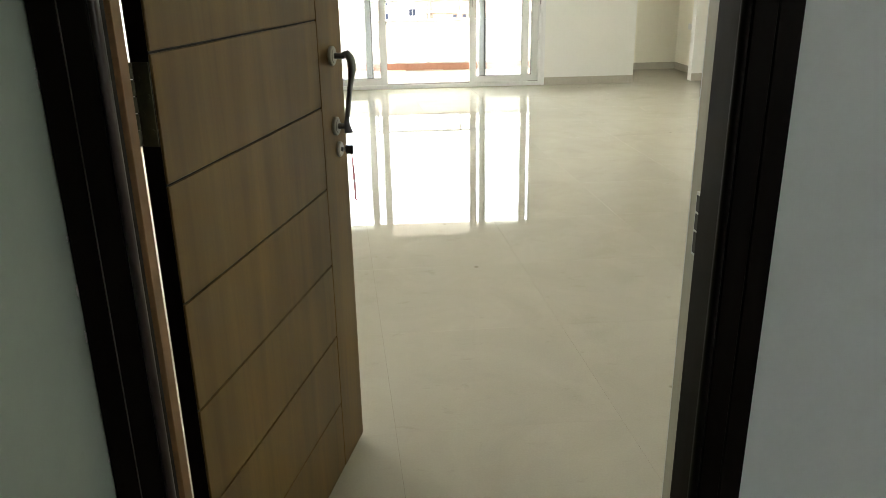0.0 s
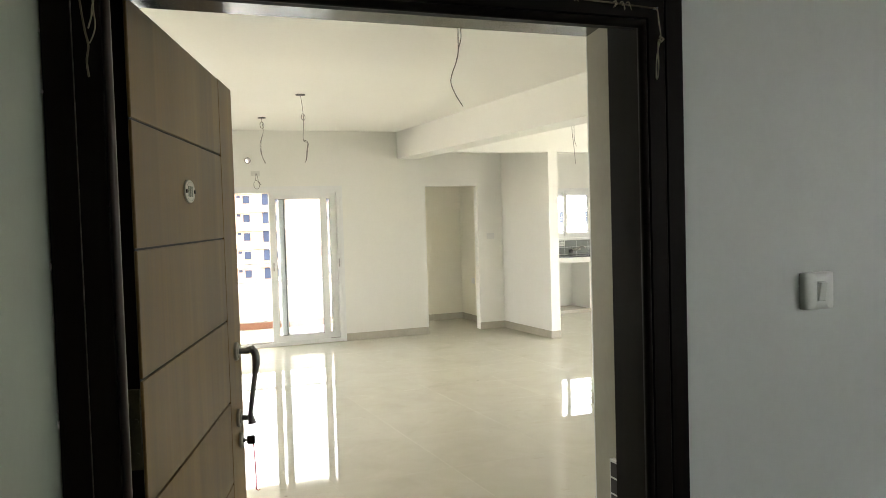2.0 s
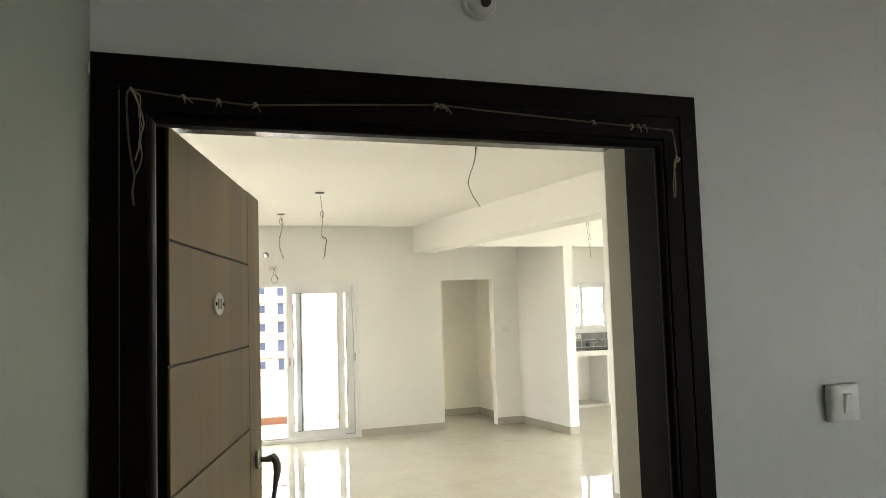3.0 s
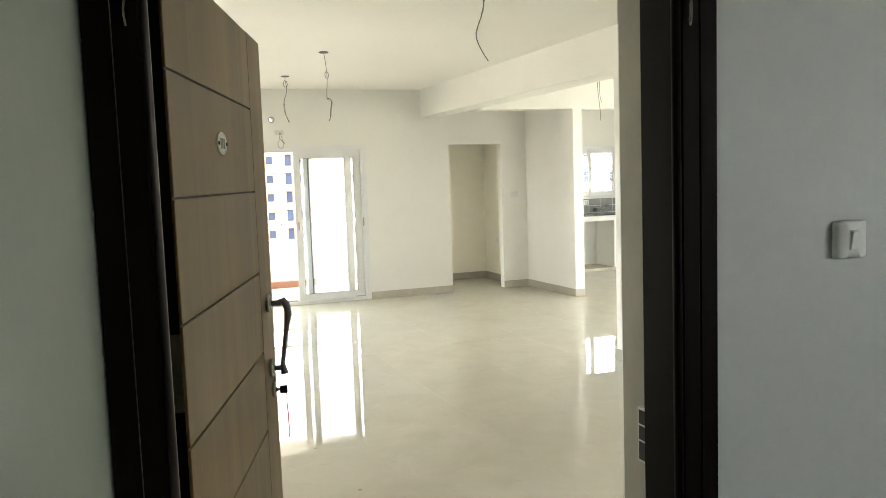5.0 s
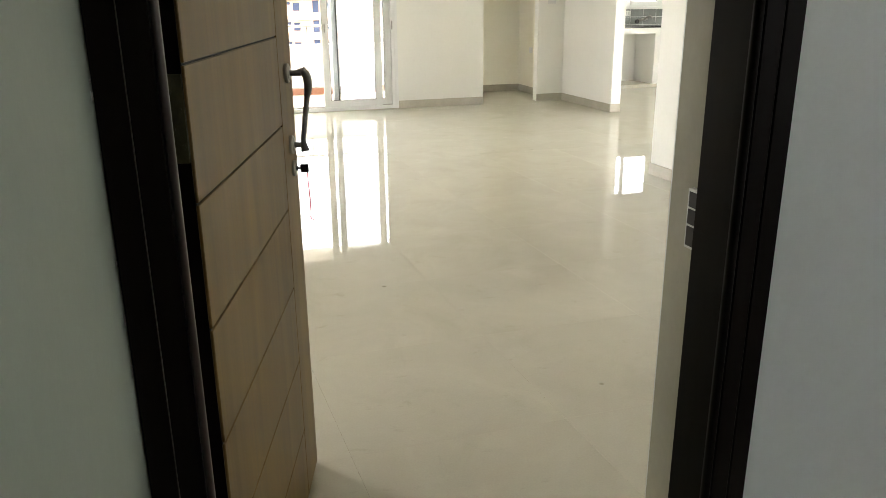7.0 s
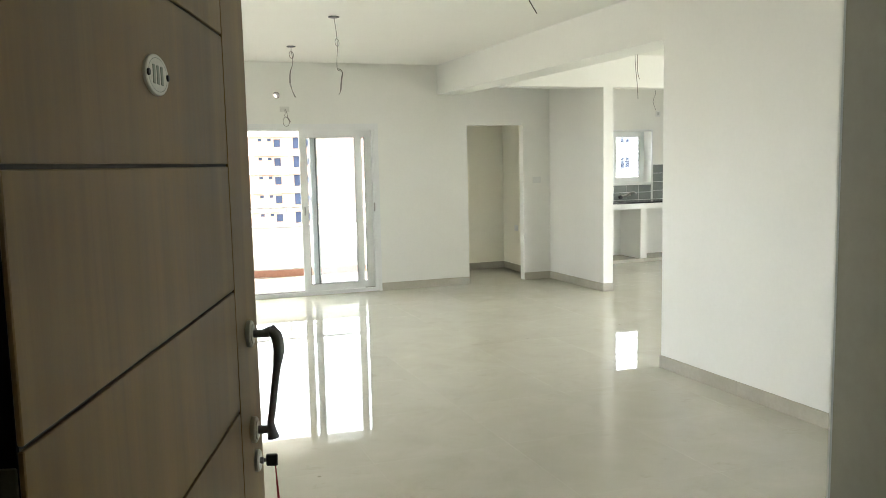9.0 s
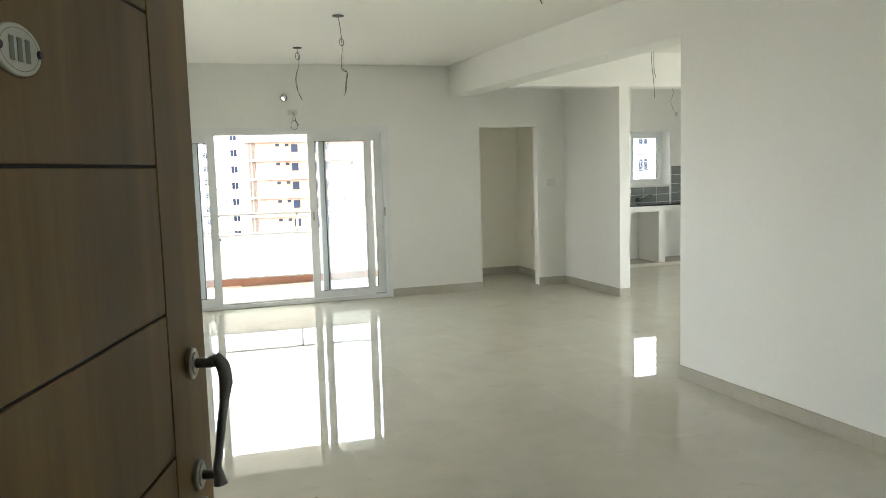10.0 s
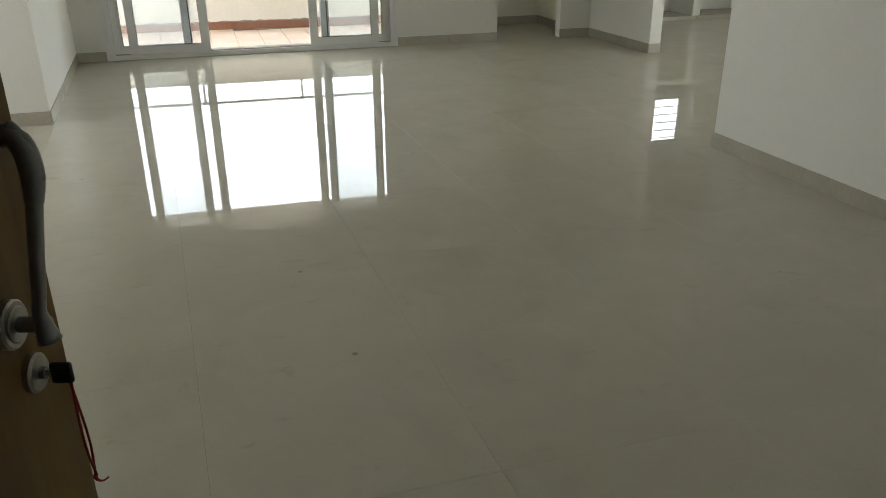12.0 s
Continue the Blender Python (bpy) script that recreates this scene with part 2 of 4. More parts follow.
def clear_glass(name, tint, dusty):
    m = bpy.data.materials.new(name)
    m.use_nodes = True
    nt = m.node_tree
    nt.nodes.remove(nt.nodes["Principled BSDF"])
    out = nt.nodes["Material Output"]
    t = nt.nodes.new("ShaderNodeBsdfTransparent")
    t.inputs[0].default_value = (*tint, 1)
    g = nt.nodes.new("ShaderNodeBsdfGlossy")
    g.inputs["Roughness"].default_value = 0.02
    d = nt.nodes.new("ShaderNodeBsdfTranslucent")
    d.inputs[0].default_value = (0.85, 0.9, 0.92, 1)
    dust = node(nt, "ShaderNodeTexNoise", Scale=2.0, Detail=6.0)
    nt.links.new(coords(nt), dust.inputs["Vector"])
    f = nt.nodes.new("ShaderNodeFresnel")
    f.inputs["IOR"].default_value = 1.45
    m1, m2 = nt.nodes.new("ShaderNodeMixShader"), nt.nodes.new("ShaderNodeMixShader")
    nt.links.new(span(nt, dust.outputs[0], 0.1 * dusty, dusty), m1.inputs[0])
    nt.links.new(t.outputs[0], m1.inputs[1])
    nt.links.new(d.outputs[0], m1.inputs[2])
    nt.links.new(f.outputs[0], m2.inputs[0])
    nt.links.new(m1.outputs[0], m2.inputs[1])
    nt.links.new(g.outputs[0], m2.inputs[2])
    nt.links.new(m2.outputs[0], out.inputs["Surface"])
    return m


glass = clear_glass("dusty_glass", (0.975, 0.99, 0.99), 0.14)
window_glass = clear_glass("window_glass", (0.97, 0.985, 0.985), 0.03)


# ---------------------------------------------------------------- mesh helpers
def mesh_of(name, bm, mat):
    me = bpy.data.meshes.new(name)
    bmesh.ops.recalc_face_normals(bm, faces=bm.faces)
    bm.to_mesh(me)
    bm.free()
    me.materials.append(mat)
    return me


def part(name, bm, mat, parent=None, label="", smooth=False):
    """Links a bmesh as one mesh object, under a thing or a part where one is given."""
    me = mesh_of(name, bm, mat)
    if smooth:
        for p in me.polygons:
            p.use_smooth = True
    ob = new(name, me)
    ob.parent = parent
    return tagged(ob, label)


def piece(name, me, parent, m):
    """One more object on a shared mesh."""
    ob = new(name, me)
    ob.parent = parent
    ob.matrix_basis = m
    return ob


def empty(name, m=None):
    ob = new(name)
    ob.empty_display_size = 0.05
    if m is not None:
        ob.matrix_basis = m
    return ob


def prism(bm, pts, z0, z1):
    """An upright block over a plan outline."""
    lo = [bm.verts.new((x, y, z0)) for x, y in pts]
    hi = [bm.verts.new((x, y, z1)) for x, y in pts]
    n = len(pts)
    bm.faces.new(lo[::-1])
    bm.faces.new(hi)
    for i in range(n):
        bm.faces.new((lo[i], lo[(i + 1) % n], hi[(i + 1) % n], hi[i]))
    return bm


def box(bm, x0, x1, y0, y1, z0, z1):
    return prism(bm, [(x0, y0), (x1, y0), (x1, y1), (x0, y1)], z0, z1)


def rounded_box(x0, x1, y0, y1, z0, z1, r=0.003, segments=2):
    bm = box(bmesh.new(), x0, x1, y0, y1, z0, z1)
    bmesh.ops.bevel(bm, geom=bm.edges[:], offset=r, segments=segments, affect="EDGES", profile=0.5)
    return bm


def ring_frame(bm, x0, x1, z0, z1, y0, y1, w, wb=None):
    """Four mitred bars round an upright opening."""
    wb = w if wb is None else wb
    o = [(x0, z0), (x1, z0), (x1, z1), (x0, z1)]
    i = [(x0 + w, z0 + wb), (x1 - w, z0 + wb), (x1 - w, z1 - w), (x0 + w, z1 - w)]
    v = [[bm.verts.new((x, y, z)) for x, z in q] for q, y in ((o, y0), (i, y0), (o, y1), (i, y1))]
    for k in range(4):
        j = (k + 1) % 4
        bm.faces.new((v[0][k], v[0][j], v[1][j], v[1][k]))
        bm.faces.new((v[2][j], v[2][k], v[3][k], v[3][j]))
        bm.faces.new((v[0][j], v[0][k], v[2][k], v[2][j]))
        bm.faces.new((v[1][k], v[1][j], v[3][j], v[3][k]))
    return bm


def tube(bm, pts, radius, sides=8, flat=1.0):
    """A round bar along points; radius may be a list, flat squeezes it across."""
    pts = [Vector(p) for p in pts]
    radii = radius if isinstance(radius, (list, tuple)) else [radius] * len(pts)
    up, rings = Vector((0.31, 0.17, 0.93)), []
    for i, p in enumerate(pts):
        d = (pts[min(i + 1, len(pts) - 1)] - pts[max(i - 1, 0)]).normalized()
        side = d.cross(up)
        if side.length < 1e-4:
            side = d.cross(Vector((1, 0, 0)))
        side.normalize()
        top = side.cross(d)
        up = top
        rings.append([bm.verts.new(p + radii[i] * (math.cos(a) * side * flat + math.sin(a) * top)) for a in (2 * math.pi * k / sides for k in range(sides))])
    for a, b in zip(rings, rings[1:]):
        for k in range(sides):
            bm.faces.new((a[k], a[(k + 1) % sides], b[(k + 1) % sides], b[k]))
    bm.faces.new(rings[0][::-1])
    bm.faces.new(rings[-1])
    return bm


def glide(pts, n=6):
    """A smooth line through a few points."""
    P = [Vector(p) for p in pts]
    P = [2 * P[0] - P[1]] + P + [2 * P[-1] - P[-2]]
    out = []
    for i in range(1, len(P) - 2):
        for k in range(n):
            t = k / n
            a, b, c, d = P[i - 1], P[i], P[i + 1], P[i + 2]
            out.append(0.5 * (2 * b + (c - a) * t + (2 * a - 5 * b + 4 * c - d) * t * t + (3 * b - a - 3 * c + d) * t ** 3))
    return out + [P[-2]]


def disc(bm, m, r, depth, sides=24, chamfer=0.0):
    """A round plate whose axis is the z of m, from 0 to depth."""
    zs = [(0, r), (depth - chamfer, r), (depth, r - chamfer)] if chamfer else [(0, r), (depth, r)]
    rings = [[bm.verts.new(m @ Vector((q * math.cos(a), q * math.sin(a), z))) for a in (2 * math.pi * k / sides for k in range(sides))] for z, q in zs]
    for a, b in zip(rings, rings[1:]):
        for k in range(sides):
            bm.faces.new((a[k], a[(k + 1) % sides], b[(k + 1) % sides], b[k]))
    bm.faces.new(rings[0][::-1])
    bm.faces.new(rings[-1])
    return bm


def structure(name, bm, mat, label=""):
    return tagged(part(name, bm, mat), label, kind="structure")


# ---------------------------------------------------------------- plan
FAR, NEAR, CEIL = 10.567, 1.733, 2.865   # far wall, inner face of the entrance wall, ceiling
FRONT = 1.410                           # lobby face of the entrance wall


def X(u, y):
    """The long walls run a little askew to the far wall."""
    return u - 0.045 * (y - FAR)


def strip(bm, u0, u1, y0, y1, z0, z1):
    return prism(bm, [(X(u0, y0), y0), (X(u1, y0), y0), (X(u1, y1), y1), (X(u0, y1), y1)], z0, z1)


LEFT, RIGHT, PART = -1.068, 3.146, 4.745
SL0, SL1, SLH = -0.735, 2.295, 2.085     # balcony opening
OW0, OW1, OWH = 3.545, 4.350, 2.10       # passage opening
KW0, KW1, KWZ0, KWZ1 = 6.22, 7.362, 1.222, 2.07   # kitchen window
KY = 12.05
EAST, WEST = 8.4, -3.4

# ---------------------------------------------------------------- walls and ceilings
bm = bmesh.new()
T = FAR + 0.16
box(bm, -1.9, SL0, FAR, T, 0, CEIL)
# lintel over the balcony door with a round pipe hole through it
HX, HZ, HR = 1.095, 2.47, 0.042
box(bm, SL0, HX - 0.12, FAR, T, SLH, CEIL)
box(bm, HX + 0.12, SL1, FAR, T, SLH, CEIL)
box(bm, HX - 0.12, HX + 0.12, FAR, T, SLH, HZ - 0.12)
box(bm, HX - 0.12, HX + 0.12, FAR, T, HZ + 0.12, CEIL)
N = 24
loops = []
for y in (FAR, T):
    inner, outer = [], []
    for k in range(N):
        a = 2 * math.pi * k / N
        c, s = math.cos(a), math.sin(a)
        q = 0.12 / max(abs(c), abs(s))
        inner.append(bm.verts.new((HX + HR * c, y, HZ + HR * s)))
        outer.append(bm.verts.new((HX + q * c, y, HZ + q * s)))
    loops.append((inner, outer))
for k in range(N):
    j = (k + 1) % N
    (i0, o0), (i1, o1) = loops
    bm.faces.new((i0[k], i0[j], o0[j], o0[k]))
    bm.faces.new((i1[j], i1[k], o1[k], o1[j]))
    bm.faces.new((i0[j], i0[k], i1[k], i1[j]))
box(bm, SL1, OW0, FAR, T, 0, CEIL)
box(bm, OW0, OW1, FAR, T - 0.04, OWH, CEIL)
box(bm, OW1, 4.95, FAR, T - 0.04, 0, CEIL)
structure("wall_north", bm, wall_paint, "off-white painted plaster wall with balcony and passage openings")

bm = bmesh.new()
rings = []
for y, q in ((FAR - 0.006, 0.0405), (FAR - 0.006, 0.033), (T + 0.03, 0.033), (T + 0.03, 0.0405)):
    rings.append([bm.verts.new((HX + q * math.cos(2 * math.pi * k / 24), y, HZ + q * math.sin(2 * math.pi * k / 24))) for k in range(24)])
for a, b in zip(rings, rings[1:] + rings[:1]):
    for k in range(24):
        bm.faces.new((a[k], a[(k + 1) % 24], b[(k + 1) % 24], b[k]))
tagged(part("pipe_sleeve", bm, copper), "dark plastic pipe sleeve through the wall", "pipe")

bm = bmesh.new()
prism(bm, [(WEST, 7.93), (X(LEFT, 7.93), 7.93), (X(LEFT, FAR), FAR), (X(LEFT, FAR) - 0.8, FAR), (WEST, FAR)], 0, CEIL)
structure("wall_west", bm, wall_paint, "off-white painted plaster wall with a projecting corner")

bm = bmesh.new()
# unseen opening added in the west wall to let in more light
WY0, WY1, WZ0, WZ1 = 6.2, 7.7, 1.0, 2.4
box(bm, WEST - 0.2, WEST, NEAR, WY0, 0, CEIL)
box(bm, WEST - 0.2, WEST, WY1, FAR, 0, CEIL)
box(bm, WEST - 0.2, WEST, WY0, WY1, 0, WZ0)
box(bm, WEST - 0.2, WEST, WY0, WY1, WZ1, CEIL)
structure("wall_southwest", bm, wall_paint, "off-white painted plaster wall with an added, unseen window opening")

# entrance wall round the front door
bm = bmesh.new()
box(bm, WEST - 0.2, -0.405, FRONT, NEAR, 0, CEIL)
box(bm, 0.743, 5.0, FRONT, NEAR, 0, CEIL)
box(bm, -0.405, 0.743, FRONT, NEAR, 2.125, CEIL)
structure("wall_south", bm, lobby_paint, "grey-white painted entrance wall round the front door")

# plastered reveal behind the door frame, its shade put into the colour
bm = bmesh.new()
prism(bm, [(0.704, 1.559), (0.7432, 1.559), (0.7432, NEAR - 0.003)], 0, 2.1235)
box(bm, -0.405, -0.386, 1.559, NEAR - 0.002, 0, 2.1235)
structure("trim", bm, shaded_reveal_paint, "beige plastered reveal of the front door opening, shade in its colour")
# inner skin of the entrance wall
bm = bmesh.new()
box(bm, WEST, -0.405, NEAR + 0.001, NEAR + 0.012, 0, CEIL)
box(bm, 0.752, 3.4, NEAR + 0.001, NEAR + 0.012, 0, CEIL)
box(bm, -0.405, 0.743, NEAR + 0.001, NEAR + 0.012, 2.125, CEIL)
structure("wall_south_inside", bm, wall_paint, "off-white plaster on the inside of the entrance wall")

bm = bmesh.new()
strip(bm, RIGHT, RIGHT + 0.31, NEAR + 0.012, 5.935, 0, CEIL)
structure("wall_east", bm, wall_paint, "smooth off-white painted wall ending in a free corner")

bm = bmesh.new()
strip(bm, RIGHT, RIGHT + 0.31, 5.935, FAR, 2.490, CEIL)
structure("beam", bm, wall_paint, "off-white plastered ceiling beam in line with the wall")
bm = bmesh.new()
box(bm, X(RIGHT + 0.31, 9.25), EAST, 9.25, 9.48, 2.478, CEIL)
structure("cross_beam", bm, wall_paint, "off-white plastered cross beam over the dining space")

bm = bmesh.new()
strip(bm, PART, PART + 0.135, 9.25, FAR, 0, 2.478)
strip(bm, PART, PART + 0.135, 9.48, FAR, 2.478, CEIL)
structure("partition", bm, wall_paint, "off-white painted partition wall beside the kitchen")

# passage behind the opening
bm = bmesh.new()
box(bm, 2.95, 4.62, 11.88, 12.0, 0, CEIL)
box(bm, 4.62, 4.95, T - 0.04, 12.0, 0, CEIL)
# west side: an unseen gap is added between these blocks to brighten the passage
box(bm, 2.85, 2.95, 11.18, 12.0, 0, CEIL)
box(bm, 2.85, 2.95, T, 10.9, 0, CEIL)
box(bm, 2.85, 2.95, 10.9, 11.18, 2.1, CEIL)
structure("wall_passage", bm, passage_cream, "cream walls of the short passage")

# kitchen and dining walls
bm = bmesh.new()
box(bm, 4.62, KW0, KY, KY + 0.30, 0, CEIL)
box(bm, KW1, EAST, KY, KY + 0.30, 0, CEIL)
box(bm, KW0, KW1, KY, KY + 0.30, 0, KWZ0)
box(bm, KW0, KW1, KY, KY + 0.30, KWZ1, CEIL)
structure("wall_kitchen", bm, wall_paint, "off-white painted kitchen wall round a window")
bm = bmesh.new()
# unseen opening added in the east wall for fill light
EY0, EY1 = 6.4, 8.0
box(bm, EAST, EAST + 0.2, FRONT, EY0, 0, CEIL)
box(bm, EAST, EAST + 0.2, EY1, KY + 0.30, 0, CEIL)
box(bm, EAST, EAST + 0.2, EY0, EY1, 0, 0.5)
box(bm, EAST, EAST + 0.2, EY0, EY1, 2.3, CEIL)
# second added opening, south of the dining space and out of view
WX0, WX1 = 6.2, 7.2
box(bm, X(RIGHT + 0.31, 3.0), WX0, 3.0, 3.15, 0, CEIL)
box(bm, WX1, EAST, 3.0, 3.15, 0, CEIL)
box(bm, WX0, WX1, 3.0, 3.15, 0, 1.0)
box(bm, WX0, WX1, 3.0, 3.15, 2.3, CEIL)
structure("wall_dining", bm, wall_paint, "off-white painted outer walls with added, unseen window openings")

bm = bmesh.new()
box(bm, WEST - 0.2, EAST + 0.2, FRONT, FAR + 0.16, CEIL, CEIL + 0.15)
box(bm, 2.85, EAST + 0.2, FAR + 0.16, KY + 0.30, CEIL, CEIL + 0.15)
structure("ceiling", bm, ceiling_paint, "smooth white painted ceiling slab")

# fill lamps in the three added openings, none of them ever in view
fill_lamp("added_fill_light", Matrix.Translation((WEST - 0.05, (WY0 + WY1) / 2, (WZ0 + WZ1) / 2)) @ pose(0, 0, 0, 0, -90, 0), 1.3, 1.4, FILL_WEST, (1.0, 1.0, 0.97))
fill_lamp("added_fill_light", Matrix.Translation(((WX0 + WX1) / 2, 3.05, 1.65)) @ pose(0, 0, 0, 90, 0, 0), 0.9, 1.2, FILL_SOUTH, (0.97, 1.0, 0.97))
fill_lamp("added_fill_light", Matrix.Translation((EAST + 0.05, (EY0 + EY1) / 2, 1.4)) @ pose(0, 0, 0, 0, 90, 0), 1.7, 1.5, FILL_EAST, (0.97, 1.0, 0.98))


# ---------------------------------------------------------------- lobby
bm = bmesh.new()
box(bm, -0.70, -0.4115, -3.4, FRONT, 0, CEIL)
structure("wall_lobby_west", bm, lobby_side_tone, "greenish grey lobby side wall, darker than the front wall")
bm = bmesh.new()
box(bm, -0.70, 5.0, -3.6, -3.4, 0, CEIL)
structure("wall_lobby_south", bm, lobby_paint, "grey painted lobby wall")
bm = bmesh.new()
box(bm, 4.8, 5.0, -3.4, -2.75, 0, CEIL)
box(bm, 4.8, 5.0, -1.42, FRONT, 0, CEIL)
box(bm, 4.8, 5.0, -2.75, -1.42, 0, 1.42)
box(bm, 4.8, 5.0, -2.75, -1.42, 2.7, CEIL)
structure("wall_lobby_east", bm, lobby_paint, "grey painted lobby wall with a high window opening")
bm = bmesh.new()
box(bm, -0.70, 5.0, -3.6, FRONT, CEIL, CEIL + 0.15)
structure("ceiling_lobby", bm, ceiling_paint, "white painted lobby ceiling")
# floor out of view, made dark so less light bounces onto the walls
bm = bmesh.new()
box(bm, -0.70, 5.0, -3.6, FRONT, -0.14, -0.01)
structure("floor_lobby", bm, low_bounce_stone, "unseen lobby floor, dark grey stone to cut bounce light")

# ---------------------------------------------------------------- front door frame
HEAD = 1.13   # the head is moulded a little deeper than the jambs


def swept_frame(profile, x0, x1, top, bottom=0.0, sides=(0, 1, 2)):
    """A moulded section (inward from the outer edge, depth) up one side, over the head and down the other."""
    bm = bmesh.new()
    rows = []
    for w, y in profile:
        rows.append([bm.verts.new(p) for p in ((x0 + w, y, bottom), (x0 + w, y, top - HEAD * w), (x1 - w, y, top - HEAD * w), (x1 - w, y, bottom))])
    for a, b in zip(rows, rows[1:] + rows[:1]):
        for k in sides:
            bm.faces.new((a[k], a[k + 1], b[k + 1], b[k]))
    loose = [v for v in bm.verts if not v.link_faces]
    bmesh.ops.delete(bm, geom=loose, context="VERTS")
    return bm


PROFILE = [(0, -0.001), (0, -0.026), (0.002, -0.028), (0.040, -0.028), (0.0412, -0.0265), (0.0415, -0.0245), (0.0428, -0.0245), (0.0432, -0.0255), (0.0445, -0.0265), (0.081, -0.0265), (0.0825, -0.025),
           (0.083, -0.018), (0.0955, -0.014), (0.096, -0.008), (0.096, 0.012), (0.066, 0.020), (0.064, 0.022), (0.064, 0.144), (0.062, 0.147), (0.0, 0.148)]
BEAD = [(w + 0.0122, y - 0.0095) for w, y in ((0.0712, -0.0085), (0.0715, -0.0125), (0.0735, -0.0165), (0.0775, -0.0185), (0.0815, -0.0165), (0.0840, -0.0120), (0.0852, -0.0060), (0.0848, 0.0005), (0.0842, 0.001), (0.0838, -0.0035))]
BEAD = [(w, FRONT + y) for w, y in BEAD]
PROFILE = [(w, FRONT + y) for w, y in PROFILE]
door_frame = structure("door_frame", swept_frame(PROFILE, -0.409, 0.750, 2.129), dark_wood, "dark polished moulded wooden door frame")
# worn red-brown wood, lighter to paint in the light the hinge side catches
lit_bead_wood = wood("worn_lit_red_brown_wood", (0.020, 0.009, 0.007), (0.044, 0.021, 0.016), (0.24, 0.34), 1.0, 0.05, 0.1, 0.4)
# paler wood colour for the painted highlight on the hinge jamb
highlight_wood = wood("highlight_edge_wood", (0.05, 0.04, 0.032), (0.11, 0.09, 0.075), (0.4, 0.5), 1.0, 0.3)
# one bead in two colours: lit on the hinge side, dark elsewhere
part("bead", swept_frame(BEAD, -0.409, 0.750, 2.129, sides=(0,)), lit_bead_wood, door_frame, "rounded red-brown bead along the hinge side, lit tone in its colour", True)
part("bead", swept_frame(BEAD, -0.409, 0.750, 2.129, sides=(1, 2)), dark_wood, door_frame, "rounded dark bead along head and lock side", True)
# thin pale strip paints the glint along the moulding's bevel
highlight_strip = bmesh.new()
box(highlight_strip, -0.3674, -0.3660, FRONT - 0.0278, FRONT - 0.0246, 0.0, 2.07)
part("quirk_line", highlight_strip, highlight_wood, door_frame, "pale strip as a painted highlight between two mouldings")
lining_wood = wood("jamb_lining_wood", (0.22, 0.115, 0.045), (0.33, 0.185, 0.08), (0.5, 0.6), 1.0, 0.06)
part("jamb_lining", rounded_box(-0.3455, -0.3155, 1.462, 1.509, 0.0, 2.05, 0.001, 1), lining_wood, door_frame, "pale brown lining on the hinge side")
sheen_wood = wood("polished_head_wood", (0.010, 0.007, 0.005), (0.024, 0.016, 0.011), (0.16, 0.24), 1.0, 0.4, 0.03, 0.6)
part("head_lining", rounded_box(-0.345, 0.743, 1.5585, NEAR - 0.002, 2.081, 2.1285, 0.002, 1), sheen_wood, door_frame, "glossy dark underside of the frame head")
strike = part("strike_plate", rounded_box(0.7000, 0.7180, 1.563, 1.603, 0.962, 1.092, 0.0012, 2), steel, door_frame, "steel strike plate with three dark slots")
# slots are raised blocks, coloured dark for the shade inside the holes
for z0, z1 in ((0.968, 1.011), (1.0155, 1.0485), (1.053, 1.086)):
    part("slot", rounded_box(0.6990, 0.7015, 1.568, 1.598, z0, z1, 0.0005, 1), groove_black, strike, "dark block standing for the shade in a latch slot")

# flaking paint along the outer edges of the frame
rng = random.Random(5)
bm = bmesh.new()
for x, y, zs in ((-0.4105, FRONT - 0.0245, (0.62, 0.71, 0.95, 1.03, 1.12, 1.36, 1.38, 1.52, 1.6, 1.86, 1.95, 2.1)), (0.7518, FRONT + 0.001, (0.55, 0.6, 0.78, 0.82, 1.05, 1.3, 1.34, 1.62, 1.66, 1.75, 1.9, 1.98))):
    for z in zs:
        h, w = rng.uniform(0.004, 0.013), rng.uniform(0.0012, 0.0028)
        pts = []
        for k in range(9):
            a = 2 * math.pi * k / 9
            q = rng.uniform(0.5, 1.1)
            pts.append((x + w * q * math.cos(a), z + h * q * math.sin(a)))
        lo = [bm.verts.new((px, y, pz)) for px, pz in pts]
        hi = [bm.verts.new((px, y - 0.0035, pz)) for px, pz in pts]
        bm.faces.new(hi)
        for k in range(9):
            bm.faces.new((lo[k], lo[(k + 1) % 9], hi[(k + 1) % 9], hi[k]))
tagged(part("paint_chips", bm, chalk), "small white plaster chips along the frame edge", "paint chips", kind="stuff")

# ---------------------------------------------------------------- front door leaf
LEAF, THICK, LTOP, LBOT = 1.004, 0.040, 2.056, 0.008
door = empty("door_1", pose(-0.289, 1.549, 0, 0, 0, math.degrees(math.atan2(0.964, 0.280))))
tagged(door, "brown veneered front door standing open, with horizontal grooves", "door", kind="structure")
part("core", box(bmesh.new(), 0, LEAF, 0.006, THICK, LBOT, LTOP), dark_wood, door, "dark stained door edge")
GROOVES = [0.240, 0.469, 0.698, 0.927, 1.156, 1.385, 1.615, 1.844]
STILE = 0.808
levels = [LBOT] + GROOVES + [LTOP]
g = 0.0022
for a, b in zip(levels, levels[1:]):
    part("panel", rounded_box(0.0, STILE - g, 0, 0.0058, a + g, b - g, 0.0012, 1), veneer, door)
part("stile", rounded_box(STILE + g, LEAF, 0, 0.0058, LBOT, LTOP, 0.0012, 1), veneer, door)
part("groove_backing", box(bmesh.new(), 0.002, LEAF - 0.002, 0.0048, 0.0062, LBOT + 0.002, LTOP - 0.002), groove_black, door, "blackened grooves")

